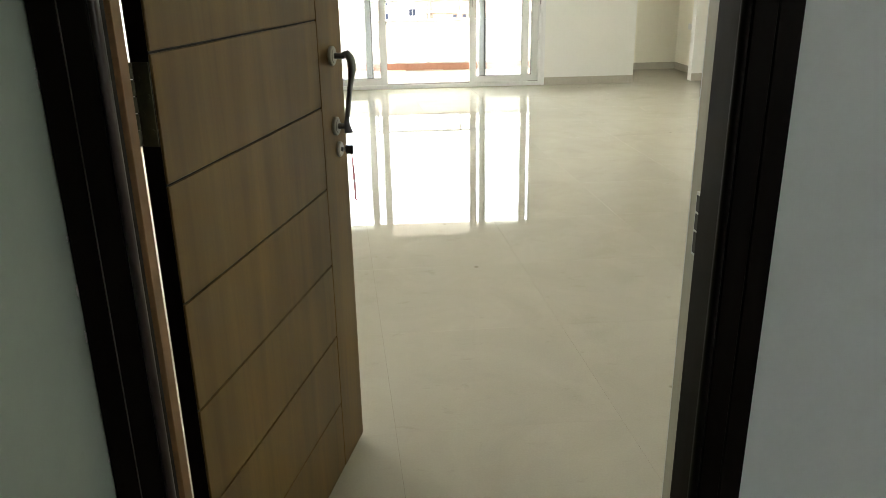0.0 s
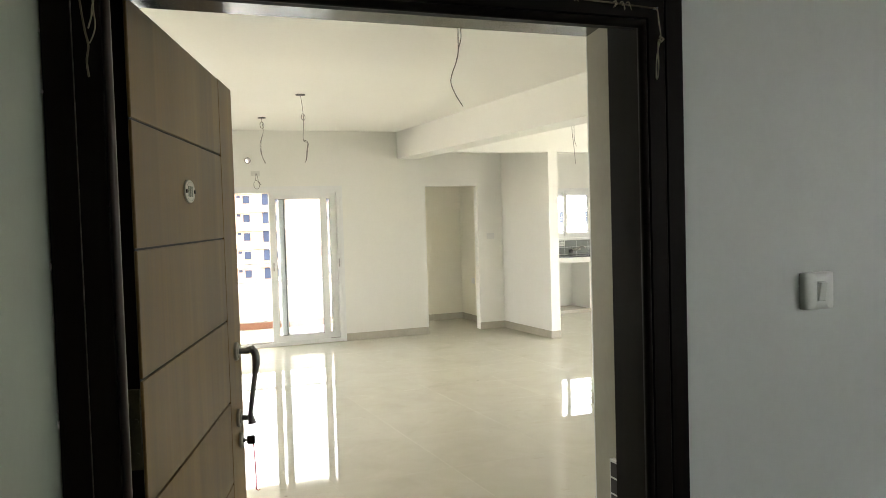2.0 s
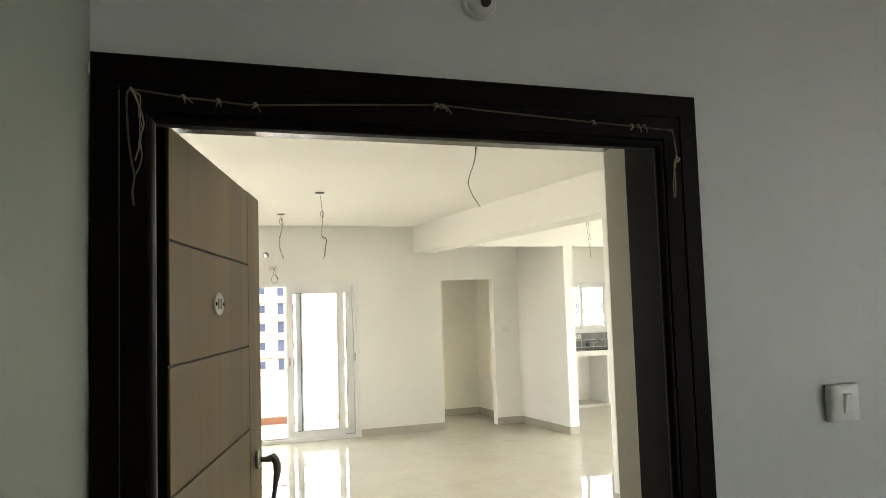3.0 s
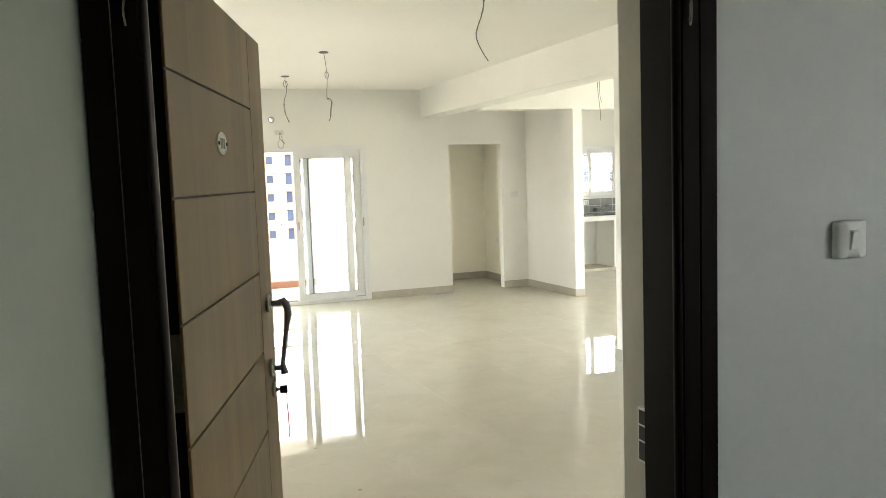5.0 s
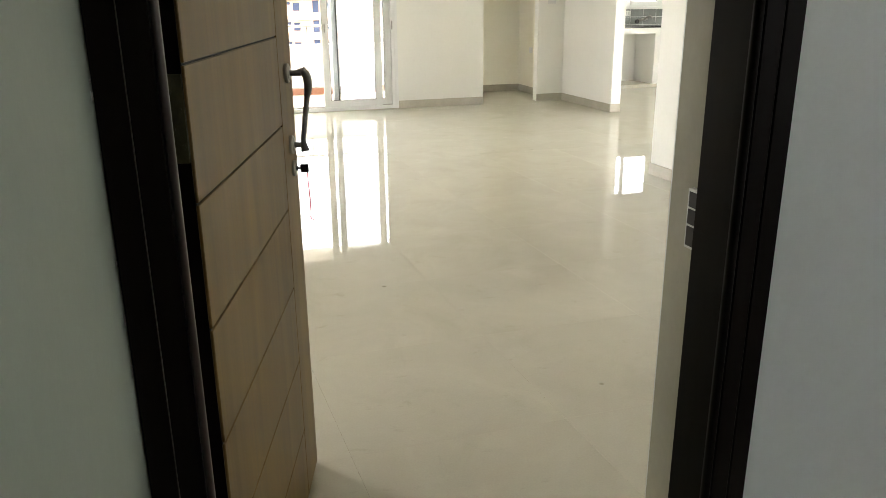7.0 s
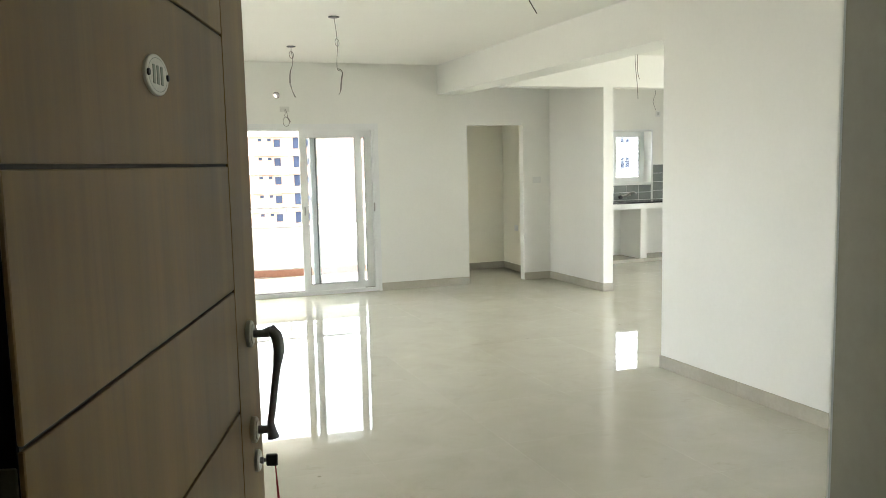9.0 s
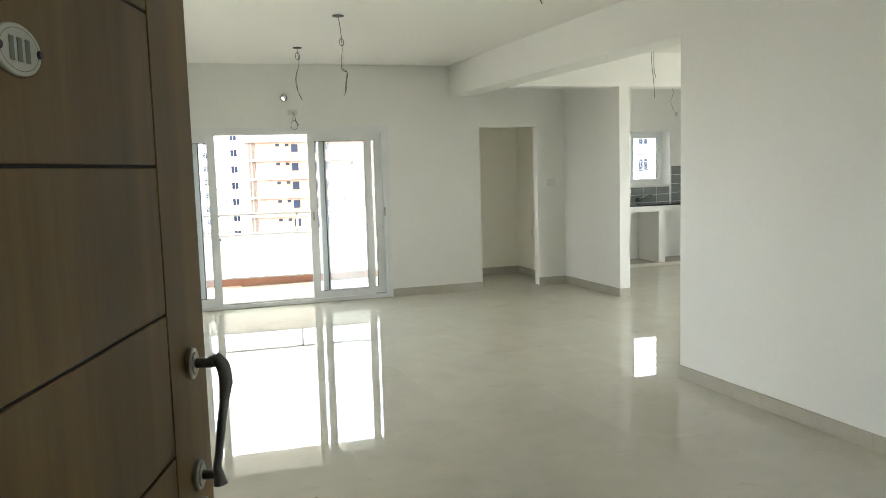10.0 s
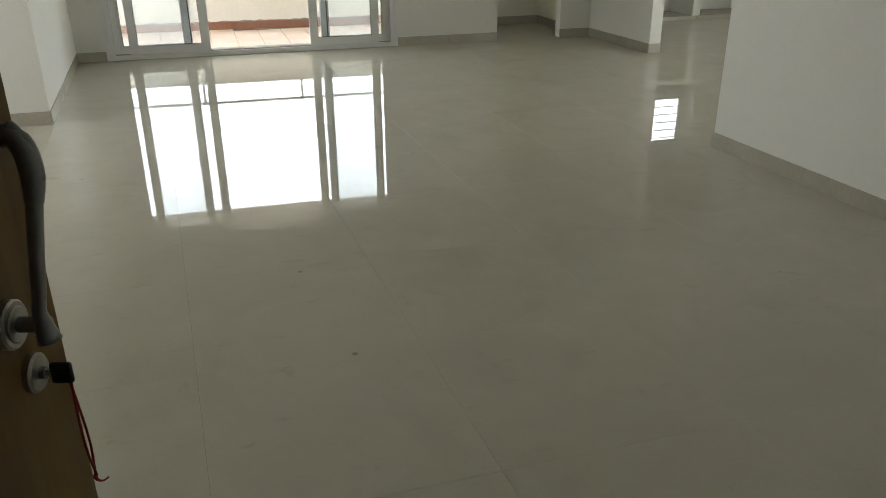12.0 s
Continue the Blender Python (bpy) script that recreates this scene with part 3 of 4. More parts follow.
hinge_mesh = mesh_of("hinge", rounded_box(-0.0025, 0.0, 0.006, 0.036, -0.072, 0.072, 0.001, 1), brass_hinge)
screw_mesh = mesh_of("screw", disc(bmesh.new(), pose(0, 0, 0, 0, -90, 0), 0.0042, 0.0012, 12), brass_hinge)
knuckle_mesh = mesh_of("knuckle", disc(bmesh.new(), Matrix.Translation((0, 0, -0.0135)), 0.0048, 0.027, 12, 0.0008), brass_hinge)
for z in (0.3, 1.298):
    h = piece("hinge", hinge_mesh, door, Matrix.Translation((0, 0, z)))
    tagged(h, "dull brass butt hinge")
    for k in range(5):
        piece("knuckle", knuckle_mesh, h, Matrix.Translation((-0.004, 0.0405, -0.0575 + 0.0288 * k)))
    for k in range(4):
        piece("screw", screw_mesh, h, Matrix.Translation((-0.0025, 0.014 + 0.014 * (k % 2), -0.045 + 0.03 * k)))

# oval door plate; its number is left as plain bars
bm = bmesh.new()
PS, PZ = 0.408, 1.731
rows = []
for y, f in ((-0.0, 1.0), (-0.003, 1.0), (-0.0042, 0.96)):
    rows.append([bm.verts.new((PS + 0.0475 * f * math.cos(a), y, PZ + 0.0262 * f * math.sin(a))) for a in (2 * math.pi * k / 40 for k in range(40))])
for a, b in zip(rows, rows[1:]):
    for k in range(40):
        bm.faces.new((a[k], a[(k + 1) % 40], b[(k + 1) % 40], b[k]))
bm.faces.new(rows[-1])
plate_cream = surface("plate_cream", (0.52, 0.50, 0.42), (0.62, 0.60, 0.51), (0.3, 0.4), 40, 200, 0.08, 0.03)
plate_green = surface("plate_green", (0.16, 0.19, 0.14), (0.22, 0.25, 0.19), (0.4, 0.5), 60, 200, 0.1, 0.0)
plate = part("number_plate", bm, plate_cream, door, "oval cream plate with plain bars")
bm = bmesh.new()
rows = [[bm.verts.new((PS + 0.0475 * f * math.cos(a), -0.0046, PZ + 0.0262 * f * math.sin(a))) for a in (2 * math.pi * k / 40 for k in range(40))] for f in (0.83, 0.80)]
for k in range(40):
    bm.faces.new((rows[0][k], rows[0][(k + 1) % 40], rows[1][(k + 1) % 40], rows[1][k]))
part("border", bm, plate_green, plate, "thin dark oval line")
for dx in (-0.016, 0.0, 0.016):
    part("bar", rounded_box(PS + dx - 0.005, PS + dx + 0.005, -0.0052, -0.004, PZ - 0.012, PZ + 0.012, 0.0008, 1), plate_green, plate, "grey-green bar")
for dx in (-0.040, 0.040):
    part("screw", disc(bmesh.new(), Matrix.Translation((PS + dx, -0.004, PZ)) @ pose(0, 0, 0, 90), 0.0045, 0.003, 14, 0.001), black_plastic, plate, "dark screw head")

# pull handle on two round roses
HS, HT, HB = 0.908, 1.283, 1.087
BEND = [(x, -0.030 + 0.68 * (y + 0.030), z) for x, y, z in ((HS, -0.030, HT + 0.001), (HS + 0.001, -0.040, HT + 0.004), (HS + 0.002, -0.055, HT + 0.004), (HS + 0.003, -0.068, HT - 0.010), (HS + 0.003, -0.072, HT - 0.035),
                                                             (HS + 0.002, -0.066, HT - 0.065), (HS, -0.056, HT - 0.110), (HS - 0.002, -0.046, HT - 0.160), (HS - 0.003, -0.041, HB + 0.014), (HS - 0.003, -0.047, HB - 0.017))]
way = glide(BEND, 5)
# slender shaft that flares into a cut foot
shaft = [0.0062 + 0.0022 * min(1, k / 8) - 0.0014 * max(0, min(1, (k - 22) / 14)) + 0.0055 * max(0, (k - 39) / 6) ** 1.4 for k in range(len(way))]
handle = part("handle", tube(bmesh.new(), way, shaft, 16), gunmetal, door, "curved gunmetal pull handle", True)
# hooded upper curve, ending in a step, with a raised rib along its back
hood = way[7:26]
bm = tube(bmesh.new(), hood, [0.0088 + 0.0028 * math.sin(math.pi * min(1, k / 11) * 0.5) - 0.0030 * max(0, (k - 11) / 7) ** 2 for k in range(len(hood))], 18)
bmesh.ops.bevel(bm, geom=[e for e in bm.edges if any(len(f.verts) > 4 for f in e.link_faces)], offset=0.0014, segments=2, affect="EDGES", profile=0.5)
part("hood", bm, gunmetal, handle, "thicker hooded bend of the handle", True)
part("rib", tube(bmesh.new(), [p + Vector((0.0, -0.0062 if k > 4 else -0.003, 0.0075 * max(0.0, 1 - k / 9))) for k, p in enumerate(hood[1:-4])], 0.0058, 10), gunmetal, handle, "raised rib along the bend", True)
for z in (HT, HB):
    rose = part("rose", disc(bmesh.new(), Matrix.Translation((HS, 0, z)) @ pose(0, 0, 0, 90), 0.0265, 0.0095, 36, 0.0022), steel, handle, "round brushed steel rose")
    part("rose_ring", disc(bmesh.new(), Matrix.Translation((HS, -0.0094, z)) @ pose(0, 0, 0, 90), 0.0195, 0.0026, 36, 0.0012), steel, handle, "raised inner ring of the rose")
    part("neck", disc(bmesh.new(), Matrix.Translation((HS, -0.010, z)) @ pose(0, 0, 0, 90), 0.0085, 0.032 if z == HT else 0.034, 16), gunmetal, handle)
cylinder_rose = part("lock_rose", disc(bmesh.new(), Matrix.Translation((HS + 0.022, 0, 1.015)) @ pose(0, 0, 0, 90), 0.0225, 0.009, 32, 0.003), steel, door, "round steel lock rose")
part("lock_cylinder", disc(bmesh.new(), Matrix.Translation((HS + 0.022, -0.009, 1.015)) @ pose(0, 0, 0, 90), 0.007, 0.006, 16), gunmetal, cylinder_rose)

LK = door.matrix_basis @ Vector((HS + 0.022, -0.006, 1.015))
key = empty("key", Matrix.Translation(LK) @ door.matrix_basis.to_3x3().to_4x4())
tagged(key, "black-headed key with a red thread loop in the door lock", "key")
part("key_blade", box(bmesh.new(), -0.001, 0.001, -0.018, 0.0, -0.004, 0.004), steel, key, "steel key blade")
part("key_head", rounded_box(-0.004, 0.004, -0.038, -0.014, -0.013, 0.013, 0.0035, 2), black_plastic, key, "black plastic key head")
for dx, bend in ((0.0, 0.004), (0.003, -0.005)):
    part("thread", tube(bmesh.new(), glide([(dx, -0.032, -0.008), (dx + bend, -0.034, -0.052), (dx + bend * 1.5, -0.036, -0.098), (dx + 0.004, -0.035, -0.146)], 5), 0.0014, 6), red_thread, key, "red cotton thread")
part("tassel", tube(bmesh.new(), glide([(0.003, -0.034, -0.143), (0.005, -0.036, -0.151), (0.010, -0.040, -0.156), (0.014, -0.045, -0.154)], 4), [0.0026, 0.0024, 0.0022, 0.002, 0.0018, 0.0016, 0.0014, 0.0013, 0.0012, 0.0012, 0.001, 0.001, 0.001], 6), red_thread, key, "knotted red thread end")

# ---------------------------------------------------------------- string across the head of the frame
garland = empty("garland_string", Matrix.Translation((0.17, 1.41, 2.05)))
tagged(garland, "old jute string tied across the door frame head", "string")
rng = random.Random(11)


def on_garland(name, pts, r, label="", mat=None):
    o = garland.matrix_basis.translation
    return part(name, tube(bmesh.new(), [Vector(p) - o for p in glide(pts, 6)], r, 6), mat or jute, garland, label)


SY = 1.378
old_cord = surface("old_cord", (0.13, 0.10, 0.06), (0.22, 0.17, 0.11), (0.85, 0.95), 60, 700, 0.4, 0.5)
CORD = [(-0.345, 2.070), (-0.269, 2.062), (-0.214, 2.059), (-0.154, 2.056), (-0.002, 2.066), (0.17, 2.075), (0.275, 2.071), (0.503, 2.061), (0.593, 2.058), (0.68, 2.054)]
on_garland("cord", [(x, SY, z) for x, z in CORD], 0.0016, "taut brown jute cord", old_cord)
for x, z in ((-0.269, 2.062), (-0.214, 2.059), (-0.154, 2.056), (0.17, 2.075), (0.182, 2.074), (0.499, 2.061), (0.588, 2.058), (0.603, 2.058), (0.617, 2.058)):
    on_garland("knot", [(x - 0.004, SY - 0.002, z + 0.002), (x, SY - 0.004, z + 0.003), (x + 0.003, SY - 0.003, z - 0.002), (x - 0.001, SY - 0.004, z - 0.004)], 0.0012)
    for k in range(2):
        q = rng.uniform(-0.009, 0.016)
        on_garland("knot_end", [(x, SY - 0.004, z), (x + 0.5 * q, SY - 0.007, z - 0.005), (x + q, SY - 0.007, z - rng.uniform(0.007, 0.015))], 0.0008)
on_garland("hanging_end", [(x, SY - 0.003, z) for x, z in ((-0.349, 2.072), (-0.355, 2.057), (-0.353, 1.996), (-0.348, 1.952), (-0.344, 1.929), (-0.347, 1.905), (-0.345, 1.882))], 0.0017, "loose hanging string end", old_cord)
on_garland("hanging_end", [(x, SY - 0.005, z) for x, z in ((-0.349, 2.072), (-0.335, 2.037), (-0.330, 2.013), (-0.334, 1.996), (-0.336, 1.979), (-0.343, 1.954))], 0.0013)
on_garland("hanging_end", [(x, SY - 0.004, z) for x, z in ((-0.349, 2.066), (-0.336, 2.060), (-0.335, 2.037), (-0.336, 2.013), (-0.335, 1.986), (-0.333, 1.962), (-0.336, 1.946), (-0.342, 1.932))], 0.0011)
on_garland("hanging_end", [(x, SY - 0.006, z) for x, z in ((-0.346, 2.069), (-0.338, 2.048), (-0.337, 2.026), (-0.332, 2.004), (-0.337, 1.985), (-0.338, 1.968))], 0.0008)
on_garland("hanging_end", [(x, SY - 0.003, z) for x, z in ((0.676, 2.055), (0.684, 2.050), (0.687, 2.03), (0.691, 2.002), (0.687, 1.984), (0.681, 1.958), (0.679, 1.918), (0.683, 1.921), (0.685, 1.95), (0.684, 1.985), (0.692, 1.996), (0.699, 1.994))], 0.0014, "loose looped string end")
on_garland("knot", [(0.686, SY - 0.005, 1.999), (0.693, SY - 0.007, 1.994), (0.688, SY - 0.007, 1.988), (0.684, SY - 0.005, 1.993)], 0.0020)
for x, z in ((-0.349, 2.071), (0.682, 2.054)):
    part("nail", tube(bmesh.new(), [Vector((x, 1.416, z)) - garland.matrix_basis.translation, Vector((x, 1.371, z)) - garland.matrix_basis.translation], 0.0016, 8), gunmetal, garland, "small steel nail")

# ---------------------------------------------------------------- lobby switch and dome
switch = empty("light_switch", Matrix.Translation((1.118, FRONT, 1.468)))
tagged(switch, "white plastic single rocker switch on the lobby wall", "light switch")
bm = bmesh.new()
rows = []
for y, w, h in ((-0.003, 0.0435, 0.0415), (-0.012, 0.0435, 0.0415), (-0.0165, 0.0405, 0.0412), (-0.0195, 0.034, 0.0405), (-0.0212, 0.024, 0.040), (-0.0215, 0.0125, 0.0225)):
    loop_pts = []
    for k in range(24):
        a = 2 * math.pi * (k + 0.5) / 24
        c, q = math.cos(a), math.sin(a)
        n = 0.15
        loop_pts.append(bm.verts.new((w * math.copysign(abs(c) ** n, c), y, h * math.copysign(abs(q) ** n, q))))
    rows.append(loop_pts)
for a, b in zip(rows, rows[1:]):
    for k in range(24):
        bm.faces.new((a[k], a[(k + 1) % 24], b[(k + 1) % 24], b[k]))
bm.faces.new(rows[-1])
part("plate", bm, plastic, switch, "", True)
# dark rim added for the shadow between plate and wall
part("shadow_rim", rounded_box(-0.0420, 0.0420, -0.0035, 0.0, -0.0400, 0.0400, 0.001, 1), gasket, switch, "dark rim painting the shadow gap behind the plate")
bm = rounded_box(-0.0105, 0.0105, -0.006, 0.002, -0.021, 0.021, 0.002, 2)
bm.transform(pose(0, -0.0215, 0, 10))
part("rocker", bm, plastic, switch, "white tilted rocker")
part("rocker_gap", rounded_box(-0.0122, 0.0122, -0.0219, -0.0190, -0.0222, 0.0222, 0.0006, 1), socket_grey, switch, "grey slit round the rocker")

dome = empty("wall_lamp_holder", Matrix.Translation((0.273, FRONT, 2.292)))
tagged(dome, "small round white fitting on the lobby wall above the door", "wall fitting")
part("base", disc(bmesh.new(), pose(0, 0, 0, 90), 0.036, 0.012, 32, 0.003), plastic, dome)
bm = bmesh.new()
bmesh.ops.create_uvsphere(bm, u_segments=24, v_segments=12, radius=0.027, matrix=Matrix.Translation((0, -0.012, -0.004)) @ Matrix.Diagonal((1, 0.75, 1, 1)))
part("bulb", bm, plastic, dome, "", True)
part("lens", disc(bmesh.new(), Matrix.Translation((0.004, -0.030, -0.010)) @ pose(0, 0, 0, 90), 0.010, 0.004, 16), black_plastic, dome, "dark round front")

# ---------------------------------------------------------------- balcony sliding door
sl = empty("door_2", Matrix.Translation((0, FAR, 0)))
tagged(sl, "white four-leaf sliding balcony door, slid open in the middle", "sliding door", kind="structure")
part("outer_frame", ring_frame(bmesh.new(), SL0, SL1, 0.0, SLH, -0.012, 0.115, 0.042, 0.05), upvc, sl, "white outer frame")
part("casing", ring_frame(bmesh.new(), SL0 - 0.042, SL1 + 0.042, -0.09, SLH + 0.042, -0.016, -0.001, 0.040, 0.04), upvc, sl, "thin white casing round the opening")
for y in (0.012, 0.048, 0.084):
    part("track", box(bmesh.new(), SL0 + 0.042, SL1 - 0.042, y, y + 0.006, 0.05, 0.062), steel, sl, "metal floor track")


def sash(x0, x1, y, dark):
    f = part("sash", ring_frame(bmesh.new(), x0, x1, 0.052, SLH - 0.042, y, y + 0.032, 0.085, 0.085), upvc, sl, "white sliding sash")
    part("gasket", ring_frame(bmesh.new(), x0 + 0.083, x1 - 0.083, 0.135, SLH - 0.125, y + 0.004, y + 0.028, 0.007), gasket, f, "dark rubber gasket")
    p = part("pane", box(bmesh.new(), x0 + 0.086, x1 - 0.086, y + 0.014, y + 0.018, 0.138, SLH - 0.128), glass, f, "dusty clear glass")
    p.visible_shadow = False
    if dark is not None:
        part("meeting_stile", box(bmesh.new(), dark, dark + 0.060, y - 0.004, y - 0.001, 0.075, SLH - 0.065), upvc, f, "light grey meeting stile")
        part("brush_seal", box(bmesh.new(), dark + 0.0605, dark + 0.073, y - 0.006, y - 0.001, 0.075, SLH - 0.065), gasket, f, "dark brush seal")
    return f


fl = sash(-0.545, 0.272, 0.000, None)
fr = sash(1.345, 2.120, 0.000, None)
sash(SL0 + 0.042, 0.095, 0.040, 0.018)
sash(1.475, SL1 - 0.042, 0.040, 1.478)
for x, z, y in ((-0.715, 1.06, -0.013), (1.385, 1.06, -0.001), (2.265, 1.08, -0.013)):
    part("latch", rounded_box(x - 0.009, x + 0.009, y - 0.010, y, z - 0.055, z + 0.055, 0.003, 2), steel, sl, "slim metal latch")
for z in (1.75, 1.42, 1.1, 0.83):
    part("bumper", rounded_box(0.268, 0.284, 0.004, 0.022, z - 0.014, z + 0.014, 0.003, 1), black_plastic, sl, "small black stopper")

# ---------------------------------------------------------------- kitchen window
kw = empty("window_1", Matrix.Translation((0, KY, 0)))
tagged(kw, "white two-leaf sliding kitchen window with security bars", "window", kind="structure")
part("window_frame", ring_frame(bmesh.new(), KW0, KW1, KWZ0, KWZ1, 0.225, 0.299, 0.034), upvc, kw)
for x0, x1, y in ((KW0 + 0.034, 6.845, 0.262), (6.785, KW1 - 0.034, 0.230)):
    s = part("sash", ring_frame(bmesh.new(), x0, x1, KWZ0 + 0.034, KWZ1 - 0.034, y, y + 0.028, 0.055), upvc, kw)
    part("gasket", ring_frame(bmesh.new(), x0 + 0.053, x1 - 0.053, KWZ0 + 0.087, KWZ1 - 0.087, y + 0.004, y + 0.024, 0.006), gasket, s)
    p = part("pane", box(bmesh.new(), x0 + 0.057, x1 - 0.057, y + 0.012, y + 0.016, KWZ0 + 0.091, KWZ1 - 0.091), window_glass, s)
    p.visible_shadow = False
for k in range(6):
    z = KWZ0 + 0.12 + 0.125 * k
    part("security_bar", tube(bmesh.new(), [(KW0, 0.325, z), (KW1, 0.325, z)], 0.008, 8), gunmetal, kw, "thin metal security bar")
part("casing", ring_frame(bmesh.new(), KW0 - 0.022, KW1 + 0.022, KWZ0 - 0.022, KWZ1 + 0.022, -0.008, 0.010, 0.026), upvc, kw, "white window surround")

# ---------------------------------------------------------------- kitchen counter
KF = 11.45
counter = empty("kitchen_counter", Matrix.Translation((6.6, KF, 0)))
tagged(counter, "white masonry kitchen platform with a black granite top", "kitchen counter")
part("granite_top", rounded_box(-1.6, 1.78, -0.02, 0.585, 0.922, 0.945, 0.004, 2), granite, counter, "polished black granite slab")
part("slab", box(bmesh.new(), -1.6, 1.78, 0.0, 0.585, 0.835, 0.921), wall_paint, counter, "white plastered slab edge")
for x in (-1.5, -0.55, 0.168, 1.2):
    part("pier", box(bmesh.new(), x, x + 0.115, 0.0, 0.585, 0.052, 0.834), wall_paint, counter, "white plastered pier")
for x0, x1 in ((-1.6, 0.225), (0.23, 1.78)):
    part("plinth", rounded_box(x0, x1, -0.02, 0.585, 0.001, 0.051, 0.003, 1), skirting_tile, counter, "low tiled plinth")

tap = empty("wall_tap", Matrix.Translation((6.80, KY - 0.012, 1.01)))
tagged(tap, "chrome wall-mounted kitchen tap over the counter", "tap")
part("body", tube(bmesh.new(), [(-0.03, -0.045, 0.0), (0.04, -0.045, 0.012), (0.12, -0.045, 0.03)], [0.020, 0.024, 0.026], 16), steel, tap, "chrome mixer body", True)
part("inlet", tube(bmesh.new(), [(0, 0.0, 0), (0, -0.045, 0)], 0.016, 14), steel, tap, "", True)
part("spout", tube(bmesh.new(), glide([(0.06, -0.06, 0.02), (0.08, -0.11, 0.055), (0.12, -0.16, 0.07), (0.155, -0.18, 0.035)], 5), 0.012, 12), steel, tap, "curved chrome spout", True)
part("knob", disc(bmesh.new(), pose(-0.06, -0.035, -0.012, 90), 0.034, 0.035, 20, 0.006), black_plastic, tap, "round black knob")
part("wall_flange", disc(bmesh.new(), pose(0, 0, 0, 90), 0.028, 0.006, 20, 0.002), steel, tap)

socket = empty("wall_socket", Matrix.Translation((7.48, KY, 2.343)))
tagged(socket, "white square electrical outlet high on the kitchen wall", "socket", "wall sockets")
part("plate", rounded_box(-0.045, 0.045, -0.010, 0, -0.045, 0.045, 0.005, 2), plastic, socket)
part("socket_face", rounded_box(-0.02, 0.02, -0.013, -0.009, -0.025, 0.025, 0.002, 1), socket_grey, socket, "grey socket face")

socket = empty("wall_socket", Matrix.Translation((6.585, KY - 0.0125, 1.13)))
tagged(socket, "grey electrical outlet on the kitchen tiles", "socket", "wall sockets")
part("plate", rounded_box(-0.05, 0.05, -0.009, 0, -0.04, 0.04, 0.004, 2), plastic, socket)
for dx in (-0.02, 0.02):
    part("socket_face", rounded_box(dx - 0.012, dx + 0.012, -0.012, -0.008, -0.025, 0.025, 0.002, 1), socket_grey, socket)

for m, lab in ((Matrix.Translation((4.545, FAR, 1.36)), "white switch plate painted over on the wall"), (Matrix.Translation((X(LEFT, 8.86), 8.86, 1.384)) @ pose(0, 0, 0, 0, 0, 92.6), "white socket plate on the side wall"),
               (Matrix.Translation((4.62, 11.41, 0.64)) @ pose(0, 0, 0, 0, 0, -90), "white socket plate low in the passage")):
    s = empty("wall_socket", m)
    tagged(s, lab, "socket", "wall sockets")
    part("plate", rounded_box(-0.06, 0.06, -0.007, 0, -0.042, 0.042, 0.004, 2), plastic, s)
    if "painted" not in lab:
        part("socket_face", rounded_box(-0.018, 0.018, -0.010, -0.006, -0.024, 0.024, 0.002, 1), plastic, s)

# ---------------------------------------------------------------- bare wires on ceiling and wall
def wire(name, base, paths, label, plate_r=0.0, r=0.0028):
    e = empty(name, Matrix.Translation(base))
    tagged(e, label, "wire", "bare wires hanging from the ceiling" if name == "ceiling_wire" else "")
    for p in paths:
        part("strand", tube(bmesh.new(), glide(p, 6), r, 6), copper, e)
    if plate_r:
        part("cover_plate", disc(bmesh.new(), pose(0, 0, 0, 180), plate_r, 0.008, 24), gasket, e, "round dark ceiling box cover")
    return e


def loop(c, r, n=10, tilt=0.6):
    return [(c[0] + r * 0.7 * math.sin(2 * math.pi * k / n), c[1] + r * tilt * math.sin(2 * math.pi * k / n), c[2] + r * math.cos(2 * math.pi * k / n)) for k in range(n + 1)]


wire("ceiling_wire", (1.107, 9.303, CEIL), [[(0, 0, 0), (0.0, 0, -0.05)] + loop((0, 0, -0.088), 0.036) + [(0.012, 0, -0.13), (0.005, 0, -0.20), (-0.012, 0, -0.25), (-0.02, 0, -0.35), (-0.008, 0, -0.45), (0.02, 0, -0.525)],
                                             [(-0.005, 0, -0.22), (-0.028, 0, -0.30), (-0.026, 0, -0.39), (0.0, 0, -0.47), (0.03, 0, -0.53)]], "bare twisted wires hanging from a round ceiling box", 0.046)
wire("ceiling_wire", (1.219, 7.581, CEIL), [[(0, 0, 0), (0.012, 0, -0.09), (0.02, 0, -0.175)] + loop((0.02, 0, -0.215), 0.030) + [(0.022, 0, -0.27), (0.014, 0, -0.36), (0.016, 0, -0.44), (0.058, 0, -0.46), (0.05, 0, -0.53), (0.04, 0, -0.61), (0.02, 0, -0.65)],
                                             [(0.016, 0, -0.43), (0.054, 0, -0.455), (0.042, 0, -0.54), (0.034, 0, -0.62), (0.024, 0, -0.645)]], "bare wires with a kink hanging from a round ceiling box", 0.046)
wire("ceiling_wire", (1.401, 4.10, CEIL), [[(0, 0, 0), (0.004, 0, -0.12), (0.002, 0, -0.22), (0.0, 0, -0.30), (-0.014, 0, -0.36), (-0.038, 0, -0.42), (-0.048, 0, -0.47), (-0.026, 0, -0.53), (0.019, 0, -0.60)],
                                           [(0.006, 0, 0), (0.012, 0, -0.12), (0.020, 0, -0.22), (0.004, 0, -0.28), (-0.004, 0, -0.33), (-0.012, 0, -0.345)]], "long bare wires curling down from the ceiling", 0.022)
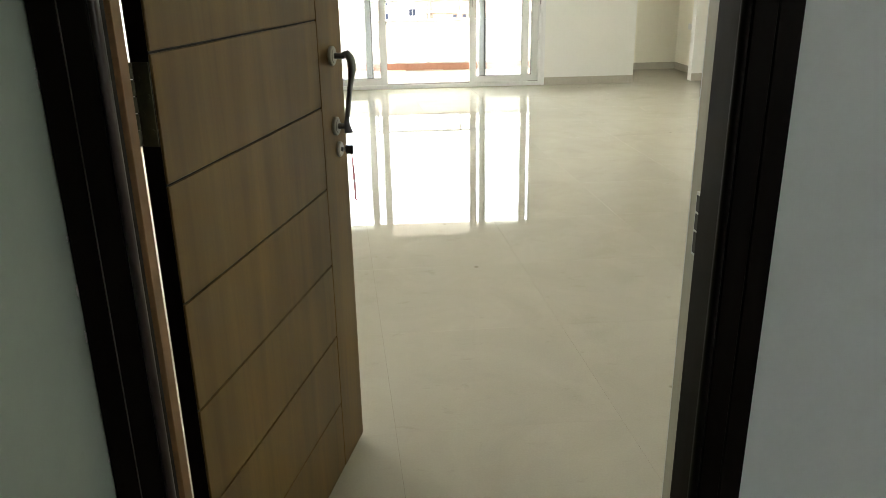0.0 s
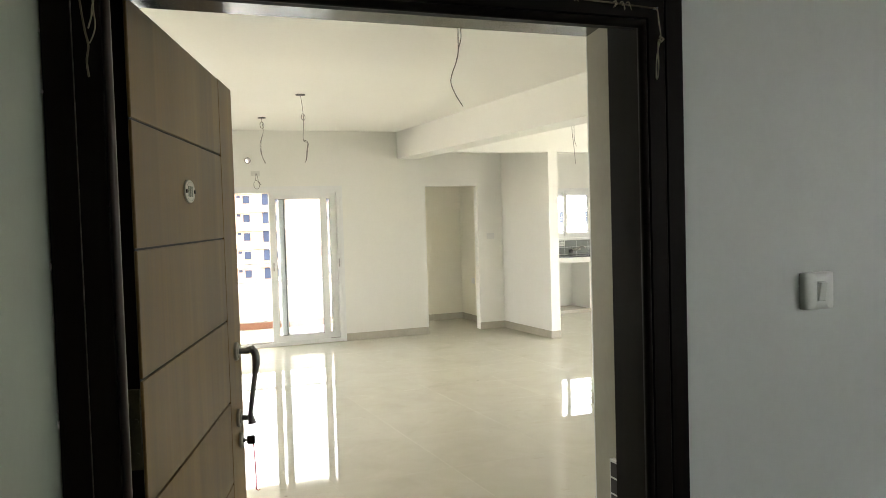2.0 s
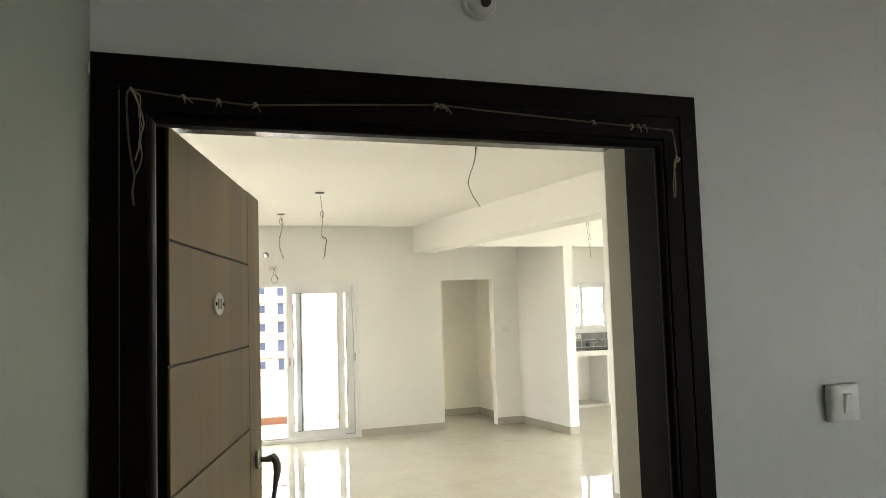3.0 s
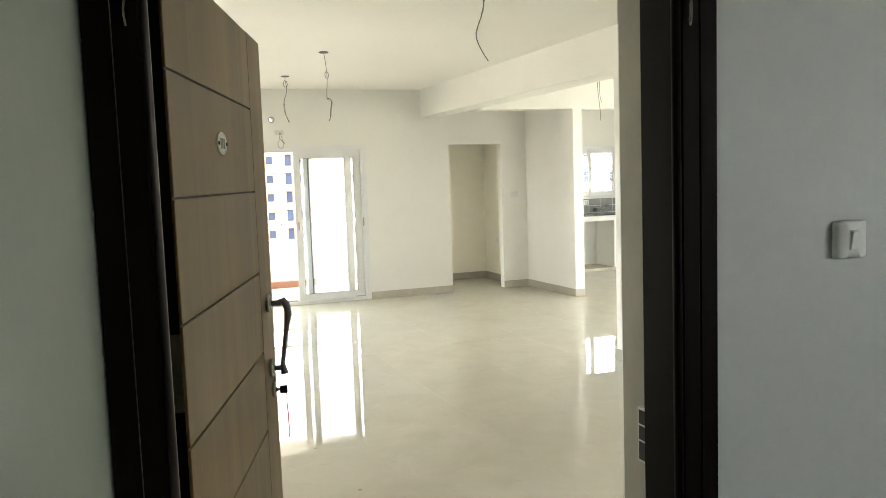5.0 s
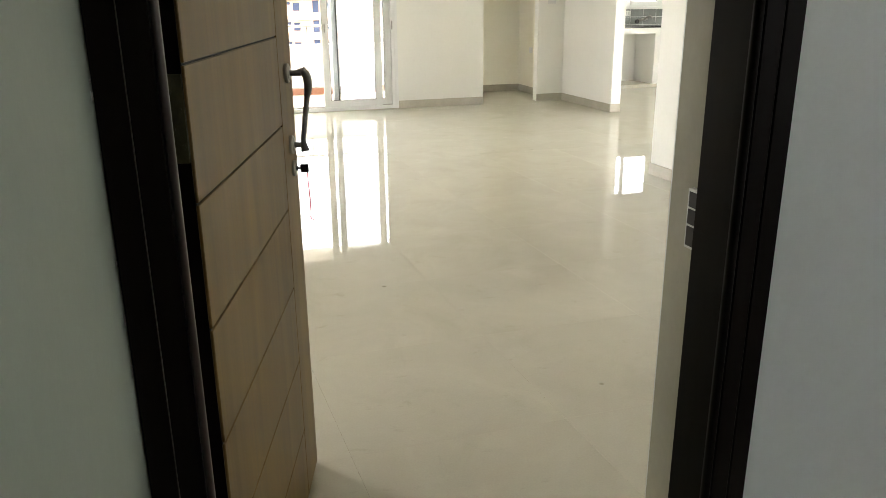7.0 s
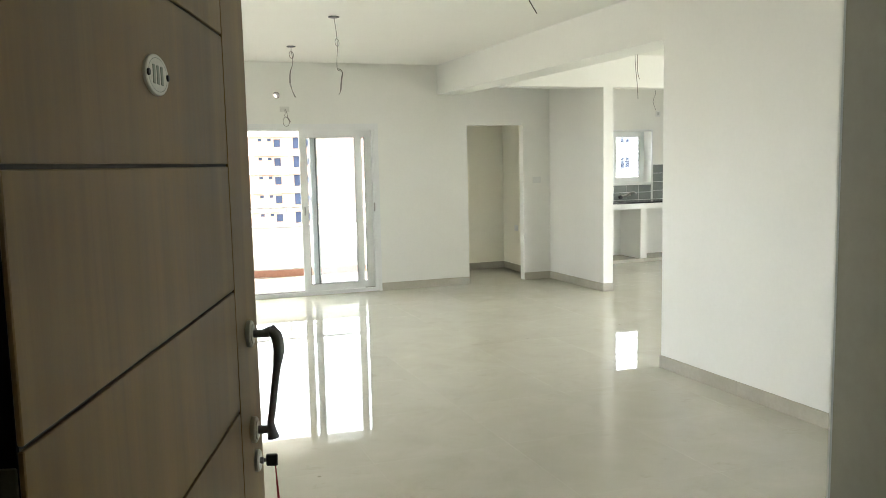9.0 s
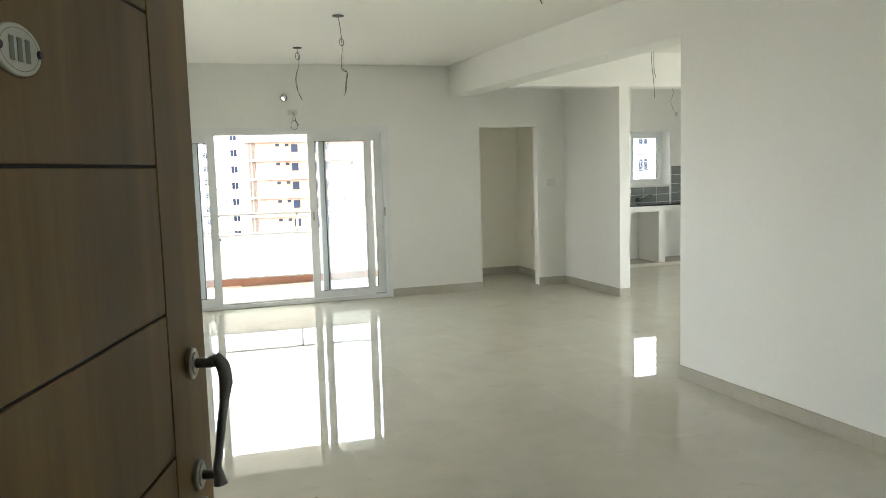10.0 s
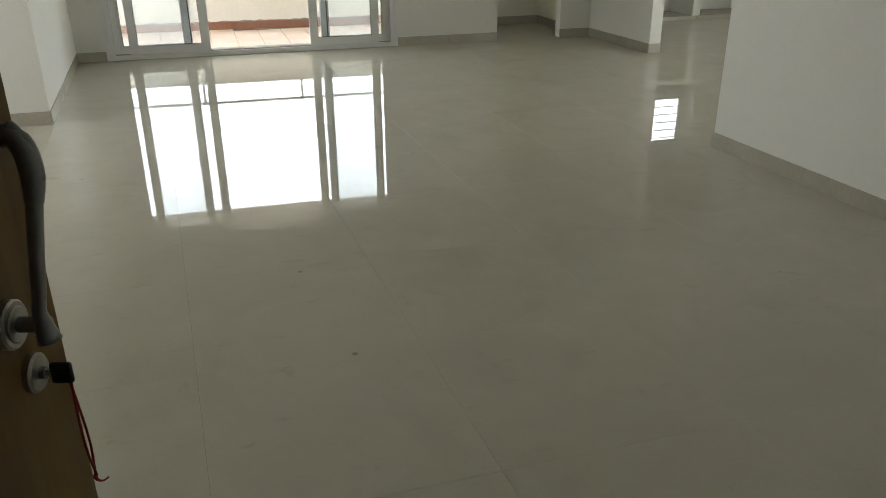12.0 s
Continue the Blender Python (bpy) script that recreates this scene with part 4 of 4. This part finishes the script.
wire("ceiling_wire", (4.42, 7.94, CEIL), [[(0, 0, 0), (-0.02, 0, -0.12), (-0.02, 0, -0.28), (0.005, 0, -0.50), (0.014, 0, -0.64)], [(0.01, 0, 0), (0.006, 0, -0.2), (0.008, 0, -0.36), (0.03, 0, -0.44)]], "two thin bare wires hanging over the dining space", 0.025)
wire("ceiling_wire", (6.70, 11.0, CEIL), [[(0, 0, 0), (0.0, 0, -0.2), (0.02, 0, -0.29), (-0.02, 0, -0.40), (0.0, 0, -0.48), (0.03, 0, -0.54)]], "thin bare wire hanging in the kitchen", 0.02)
wire("wall_wire", (1.19, FAR - 0.002, 2.30), [[(0, 0.0, 0), (0.0, -0.03, -0.04), (-0.01, -0.05, -0.08)] + [(c[0], -0.05, c[2]) for c in loop((0.005, 0, -0.15), 0.055)] + [(0.05, -0.05, -0.13)], [(0.01, 0, 0), (0.02, -0.04, -0.05), (0.03, -0.05, -0.12), (0.06, -0.04, -0.15)]],
     "coiled bare wire on the wall above the balcony door", 0.0, 0.003)
scar = part("plaster_patch", rounded_box(1.13, 1.245, FAR - 0.004, FAR - 0.001, 2.27, 2.335, 0.001, 1), surface("patch", (0.74, 0.73, 0.68), (0.80, 0.79, 0.74), (0.8, 0.9), 25, 120, 0.2, 0.4))
tagged(scar, "rough plaster patch round the wall wire", "plaster patch")

# ---------------------------------------------------------------- balcony
def PY(x):
    """Inner face of the balcony parapet."""
    return 12.715 - 0.025 * x


bal = bmesh.new()
prism(bal, [(-4.2, T - 0.01), (2.84, T - 0.01), (2.84, 12.0), (4.6, 12.0), (4.6, PY(4.6)), (-4.2, PY(-4.2))], -0.16, -0.028)
balcony = structure("floor_balcony", bal, grout, "reddish tiled balcony floor")
bm = bmesh.new()
prism(bm, [(-4.2, PY(-4.2)), (5.2, PY(5.2)), (5.2, PY(5.2) + 0.14), (-4.2, PY(-4.2) + 0.14)], -0.3, 0.705)
parapet = structure("parapet", bm, parapet_paint, "cream painted balcony parapet wall")
bm = bmesh.new()
prism(bm, [(-4.2, PY(-4.2) - 0.02), (5.2, PY(5.2) - 0.02), (5.2, PY(5.2) + 0.16), (-4.2, PY(-4.2) + 0.16)], 0.705, 0.732)
part("coping", bm, facade_white, parapet, "pale parapet coping")
bm = bmesh.new()
prism(bm, [(-4.2, PY(-4.2) - 0.02), (5.2, PY(5.2) - 0.02), (5.2, PY(5.2) + 0.16), (-4.2, PY(-4.2) + 0.16)], 2.60, 2.95)
prism(bm, [(-4.2, T - 0.001), (2.84, T - 0.001), (2.84, 12.001), (4.6, 12.001), (4.6, PY(4.6) - 0.021), (-4.2, PY(-4.2) - 0.021)], 2.80, 2.95)
structure("slab_balcony", bm, soffit_paint, "white painted balcony soffit and edge beam")
rail = empty("balcony_railing", Matrix.Translation((0, PY(0) + 0.07, 0.732)))
tagged(rail, "slim steel handrail above the balcony parapet", "railing")
RY = rail.matrix_basis.translation


def on_rail(name, pts, r, label=""):
    return part(name, tube(bmesh.new(), [Vector(p) - RY for p in pts], r, 12), steel, rail, label, True)


on_rail("top_rail", [(-4.15, PY(-4.15) + 0.07, 1.005), (5.0, PY(5.0) + 0.07, 1.005)], 0.019, "round steel top rail")
for x in (-3.8, -2.5, -1.187, 0.135, 1.457, 2.78, 4.1):
    on_rail("rail_post", [(x, PY(x) + 0.07, 0.732), (x, PY(x) + 0.07, 0.99)], 0.016, "short steel post")

# ---------------------------------------------------------------- town outside
bm = bmesh.new()
box(bm, -900, 900, -300, 2500, -13.4, -13.0)
structure("ground", bm, earth, "dusty open ground below the flats")


def window_mesh(w, h, frame_w=0.07, skin=None, mullion=True):
    bm = bmesh.new()
    ring_frame(bm, -w / 2, w / 2, -h / 2, h / 2, -0.06, 0.08, frame_w)
    if mullion:
        box(bm, -0.03, 0.03, -0.05, 0.05, -h / 2 + frame_w, h / 2 - frame_w)
    me = mesh_of("window", bm, skin or facade_white)
    me2 = mesh_of("pane", box(bmesh.new(), -w / 2 + frame_w, w / 2 - frame_w, 0.02, 0.04, -h / 2 + frame_w, h / 2 - frame_w), dark_pane)
    return me, me2


WIN_L, WIN_M, WIN_S = window_mesh(1.3, 1.5), window_mesh(1.25, 1.3), window_mesh(0.5, 1.0)
HOLE_L, HOLE_S, HOLE_T = window_mesh(1.05, 1.22, 0.05, bark, False), window_mesh(0.62, 0.46, 0.05, bark, False), window_mesh(1.0, 1.75, 0.05, bark, False)


def apartment_block(label, x0, x1, y, depth, base, floors, fh, skin, columns, turn=0.0, slab_skin=None, first=0):
    """A block of flats: solid body, floor bands, roof parapet, and framed windows set into its face."""
    b = empty("apartment_building", Matrix.Translation(((x0 + x1) / 2, y, base)) @ pose(0, 0, 0, 0, 0, turn))
    tagged(b, label, "building", "apartment blocks outside")
    w = (x1 - x0) / 2
    part("wall", box(bmesh.new(), -w, w, 0, depth, 0, floors * fh), skin, b)
    part("roof", box(bmesh.new(), -w - 0.15, w + 0.15, -0.15, depth, floors * fh + 0.002, floors * fh + 1.0), slab_skin or skin, b, "roof parapet")
    for k in range(1, floors + 1):
        part("floor_band", box(bmesh.new(), -w - 0.12, w + 0.12, -0.22, 0.4, k * fh - 0.32, k * fh - 0.003), slab_skin or skin, b, "projecting floor band")
    for k in range(first, floors):
        for cx, (me, pane), *lift in columns:
            o = piece("window", me, b, Matrix.Translation((cx - (x0 + x1) / 2, -0.03, k * fh + 1.55 + sum(lift))))
            piece("pane", pane, o, Matrix.Identity(4))
    return b


# unfinished brick block
brick = apartment_block("unfinished red brick apartment block with bare concrete floors", 9.4, 31.4, 121, 18, -13.2, 7, 2.8, raw_brick,
                        [(12.65, HOLE_S, 0.47), (14.04, HOLE_S, 0.47), (15.17, HOLE_L), (18.0, HOLE_T), (19.85, HOLE_L), (22.5, HOLE_S, 0.47), (23.84, HOLE_S, 0.47), (27.6, HOLE_L)], 0, facade_concrete)
# columns of the open bay, coloured dark for the shadow they stand in
shaded_column = surface("shaded_column_skin", (0.06, 0.05, 0.04), (0.11, 0.09, 0.075), (0.85, 0.95), 0.6, 6, 0.3, 0.0)
for k in range(7):
    for x in (-11.97, -11.45):
        part("bay_column", box(bmesh.new(), x, x + 0.26, 0.2, 0.5, k * 2.8, k * 2.8 + 2.5), shaded_column, brick, "column in the open bay, shade put into its dark colour")
    part("slab", box(bmesh.new(), -12.3, -11.0, 0.0, 8, k * 2.8 + 2.5, k * 2.8 + 2.79), facade_concrete, brick, "open concrete slab edge")
apartment_block("white apartment block with small framed windows", 4.3, 15, 146, 15, -13.6, 8, 2.87, facade_white, [(6.06, WIN_S), (7.6, WIN_M), (10.4, WIN_S), (12.2, WIN_M)])
apartment_block("tall white apartment block with rows of windows", -34, 5.2, 188, 16, -13.9, 10, 3.02, facade_white,
                [(-31, WIN_M), (-27.6, WIN_L), (-23.4, WIN_S), (-20, WIN_M), (-16.4, WIN_L), (-12.6, WIN_M), (-9.1, WIN_L), (-5.5, WIN_M), (-2.4, WIN_S), (0.37, WIN_M), (3.67, WIN_L)])
apartment_block("white apartment block seen from the kitchen", 38, 66, 80, 14, -12.45, 8, 3.02, facade_white, [(41.4, WIN_M), (45.4, WIN_L), (49.4, WIN_L), (53.4, WIN_M), (57.4, WIN_L), (61.4, WIN_M)])
apartment_block("low pale apartment block", -60, -27, 140, 15, -12.9, 6, 3.0, facade_white, [(-55 + 4 * k, WIN_M) for k in range(7)])


def tree(x, y, z, h, seed):
    rng = random.Random(seed)
    t = empty("tree", Matrix.Translation((x, y, z)))
    tagged(t, "dusty green broad-leaved tree between the buildings", "tree", "trees between the buildings")
    bm = bmesh.new()
    tube(bm, [(0, 0, 0), (0.1, 0, h * 0.3), (0, 0.1, h * 0.6)], [0.25, 0.18, 0.1], 8)
    for k in range(5):
        a = rng.uniform(0, 6.3)
        tube(bm, [(0.05, 0, h * 0.35), (math.cos(a) * h * 0.15, math.sin(a) * h * 0.15, h * 0.6), (math.cos(a) * h * 0.26, math.sin(a) * h * 0.26, h * 0.8)], [0.1, 0.06, 0.02], 6)
    part("trunk", bm, bark, t)
    vs, fs = [], []
    for k in range(900):
        a, q, v = rng.uniform(0, 6.3), rng.random() ** 0.5, rng.uniform(0, 1)
        r = h * 0.36 * q * (0.6 + 0.4 * math.sin(math.pi * v)) * (0.8 + 0.3 * math.sin(3 * a))
        c = Vector((r * math.cos(a), r * math.sin(a), h * (0.45 + 0.55 * v)))
        d1 = Vector((rng.gauss(0, 1), rng.gauss(0, 1), rng.gauss(0, 1))).normalized() * 0.3
        d2 = d1.orthogonal().normalized() * 0.18
        i = len(vs)
        vs += [c - d1, c + d2, c + d1, c - d2]
        fs.append((i, i + 1, i + 2, i + 3))
    me = bpy.data.meshes.new("crown")
    me.from_pydata(vs, [], fs)
    me.materials.append(leaf_green)
    new("crown", me).parent = t


tree(-1.8, 112, -13, 6.8, 4)
tree(3.7, 114, -13, 6.2, 6)

# ---------------------------------------------------------------- floor, skirting and wall tiles
bm = bmesh.new()
box(bm, WEST, EAST, FRONT + 0.02, FAR, -0.12, -0.0008)
box(bm, 2.9, EAST, FAR, KY, -0.12, -0.0008)
box(bm, SL0, SL1, FAR, T, -0.12, -0.0012)
floor = structure("floor", bm, grout, "polished cream vitrified tile floor")
TU, TV = 0.795, 0.783
U0, V0 = -0.258, 3.288


def tile_mesh(name, pts, z0, z1, mat, b=0.0002):
    """A thin tile with a small chamfer round its top."""
    bm = bmesh.new()
    cx, cy = sum(p[0] for p in pts) / 4, sum(p[1] for p in pts) / 4
    ins = [(p[0] + b * (1 if p[0] < cx else -1), p[1] + b * (1 if p[1] < cy else -1)) for p in pts]
    lo = [bm.verts.new((x, y, z0)) for x, y in pts]
    mid = [bm.verts.new((x, y, z1 - 0.0003)) for x, y in pts]
    hi = [bm.verts.new((x, y, z1)) for x, y in ins]
    for k in range(4):
        j = (k + 1) % 4
        bm.faces.new((lo[k], lo[j], mid[j], mid[k]))
        bm.faces.new((mid[k], mid[j], hi[j], hi[k]))
    bm.faces.new(hi)
    return mesh_of(name, bm, mat)


gap = 0.0003
pts = [(gap, gap), (TU - gap, gap), (TU - gap - 0.045 * TV, TV - gap), (gap - 0.045 * TV, TV - gap)]
tile = tile_mesh("tile", pts, -0.001, 0.0, floor_tile_mat)
rng = random.Random(2)
for j in range(-3, 12):
    y = V0 + TV * j
    for i in range(-5, 11):
        x = X(U0 + TU * i, y)
        if x + TU < WEST or x > EAST or y + TV < FRONT or y > KY:
            continue
        if y > FAR - 0.05 and x + TU < 2.95:
            continue
        piece("tile", tile, floor, Matrix.Translation((x, y, rng.uniform(-0.00002, 0.00002))) @ Euler((rng.uniform(-0.0001, 0.0001), rng.uniform(-0.0001, 0.0001), 0)).to_matrix().to_4x4())

# threshold strip under the balcony door
part("sill", box(bmesh.new(), SL0, SL1, FAR - 0.02, T, -0.001, 0.004), skirting_tile, floor, "beige stone threshold")


def skirting(name, p, q, z1=0.098, t=0.011, run=0.8):
    """Skirting tiles laid end to end; the wall lies to the left of the way from p to q."""
    p, q = Vector(p), Vector(q)
    d = q - p
    n = max(1, round(d.length / run))
    ang = math.atan2(d.y, d.x)
    e = empty(name, Matrix.Translation((p.x, p.y, 0)) @ Matrix.Rotation(ang, 4, "Z"))
    tagged(e, "beige polished skirting tiles along the wall foot", "skirting", kind="structure")
    L = d.length / n
    me = mesh_of("skirting_tile", rounded_box(0.0006, L - 0.0006, -t, -0.0005, 0.0005, z1, 0.0015, 1), skirting_tile)
    for k in range(n):
        piece("skirting_tile", me, e, Matrix.Translation((L * k, 0, 0)))
    return e


skirting("baseboard", (SL1 + 0.044, FAR), (OW0, FAR))
skirting("baseboard", (OW1, FAR), (X(PART, FAR), FAR))
skirting("baseboard", (X(PART, FAR), FAR), (X(PART, 9.25), 9.25))
skirting("baseboard", (X(PART, 9.25) - 0.011, 9.25), (X(PART + 0.135, 9.25), 9.25))
skirting("baseboard", (X(RIGHT, 5.946), 5.946), (X(RIGHT, NEAR), NEAR + 0.02))
skirting("baseboard", (X(RIGHT + 0.31, 5.935), 5.935), (X(RIGHT, 5.935), 5.935))
skirting("baseboard", (X(LEFT, 7.919), 7.919), (X(LEFT, FAR), FAR))
skirting("baseboard", (WEST, 7.93), (X(LEFT, 7.93), 7.93))
skirting("baseboard", (X(LEFT, FAR), FAR), (SL0 - 0.044, FAR))
skirting("baseboard", (2.95, 11.88), (4.62, 11.88))
skirting("baseboard", (4.62, 11.88), (4.62, T - 0.04))

# grey wall tiles behind the counter
kitchen_wall_tiles = empty("tiles_kitchen", Matrix.Translation((5.0, KY, 0.947)))
tagged(kitchen_wall_tiles, "grey glazed wall tiles behind the counter", "wall tiles", kind="structure")
bm = bmesh.new()
box(bm, 0, KW1 - 5.0, -0.006, -0.001, 0, 0.245)
box(bm, KW1 + 0.022 - 5.0, EAST - 5.0, -0.006, -0.001, 0, 0.57)
part("tile_joints", bm, upvc, kitchen_wall_tiles, "pale grout behind the tiles")
TW, TH = 0.235, 0.1225
whole = mesh_of("tile", rounded_box(0.0035, TW - 0.0035, -0.010, -0.004, 0.0035, TH - 0.0035, 0.0015, 1), kitchen_tile)
for j in range(2):
    for i in range(14):
        if TW * (i + 1) < KW1 - 5.0 + 0.2:
            piece("tile", whole, kitchen_wall_tiles, Matrix.Translation((TW * i, 0, TH * j)))
tall = mesh_of("tile", rounded_box(0.0035, 0.33 - 0.0035, -0.010, -0.004, 0.0035, 0.139, 0.0015, 1), kitchen_tile)
for j in range(4):
    for i in range(3):
        piece("tile", tall, kitchen_wall_tiles, Matrix.Translation((KW1 + 0.024 - 5.0 + 0.33 * i, 0, 0.1425 * j)))

# balcony tiles and brown skirting
bt = mesh_of("tile", rounded_box(0.002, 0.298, 0.002, 0.298, -0.03, -0.018, 0.002, 1), balcony_tile_mat)
for j in range(9):
    for i in range(-10, 13):
        x, y = 0.3 * i, T + 0.3 * j
        if y + 0.3 < PY(x) + 0.12 and not (x + 0.3 > 2.84 and y < 12.0):
            piece("tile", bt, balcony, Matrix.Translation((x, y, 0)))
sk = mesh_of("skirting_tile", rounded_box(0.001, 0.299, -0.012, -0.001, -0.026, 0.075, 0.002, 1), terracotta)
ang = math.degrees(math.atan(-0.025))
rng = random.Random(9)
for i in range(-11, 16):
    x = 0.296 * i
    piece("skirting_tile", sk, parapet, Matrix.Translation((x, PY(x), rng.uniform(-0.006, 0.006))) @ pose(0, 0, 0, 0, 0, ang))
bm = bmesh.new()
pts = []
for i in range(120):
    x = -3.2 + 0.066 * i
    pts.append((x, 0.085 + rng.uniform(-0.004, 0.012)))
for (xa, za), (xb, zb) in zip(pts, pts[1:]):
    v = [bm.verts.new((x, PY(x) - 0.004, z)) for x, z in ((xa, 0.06), (xb, 0.06), (xb, zb), (xa, za))]
    w = [bm.verts.new((x, PY(x) - 0.0006, z)) for x, z in ((xa, 0.06), (xb, 0.06), (xb, zb), (xa, za))]
    bm.faces.new(v)
    bm.faces.new((v[3], v[2], w[2], w[3]))
part("mortar_line", bm, cement, parapet, "rough grey mortar above the skirting")
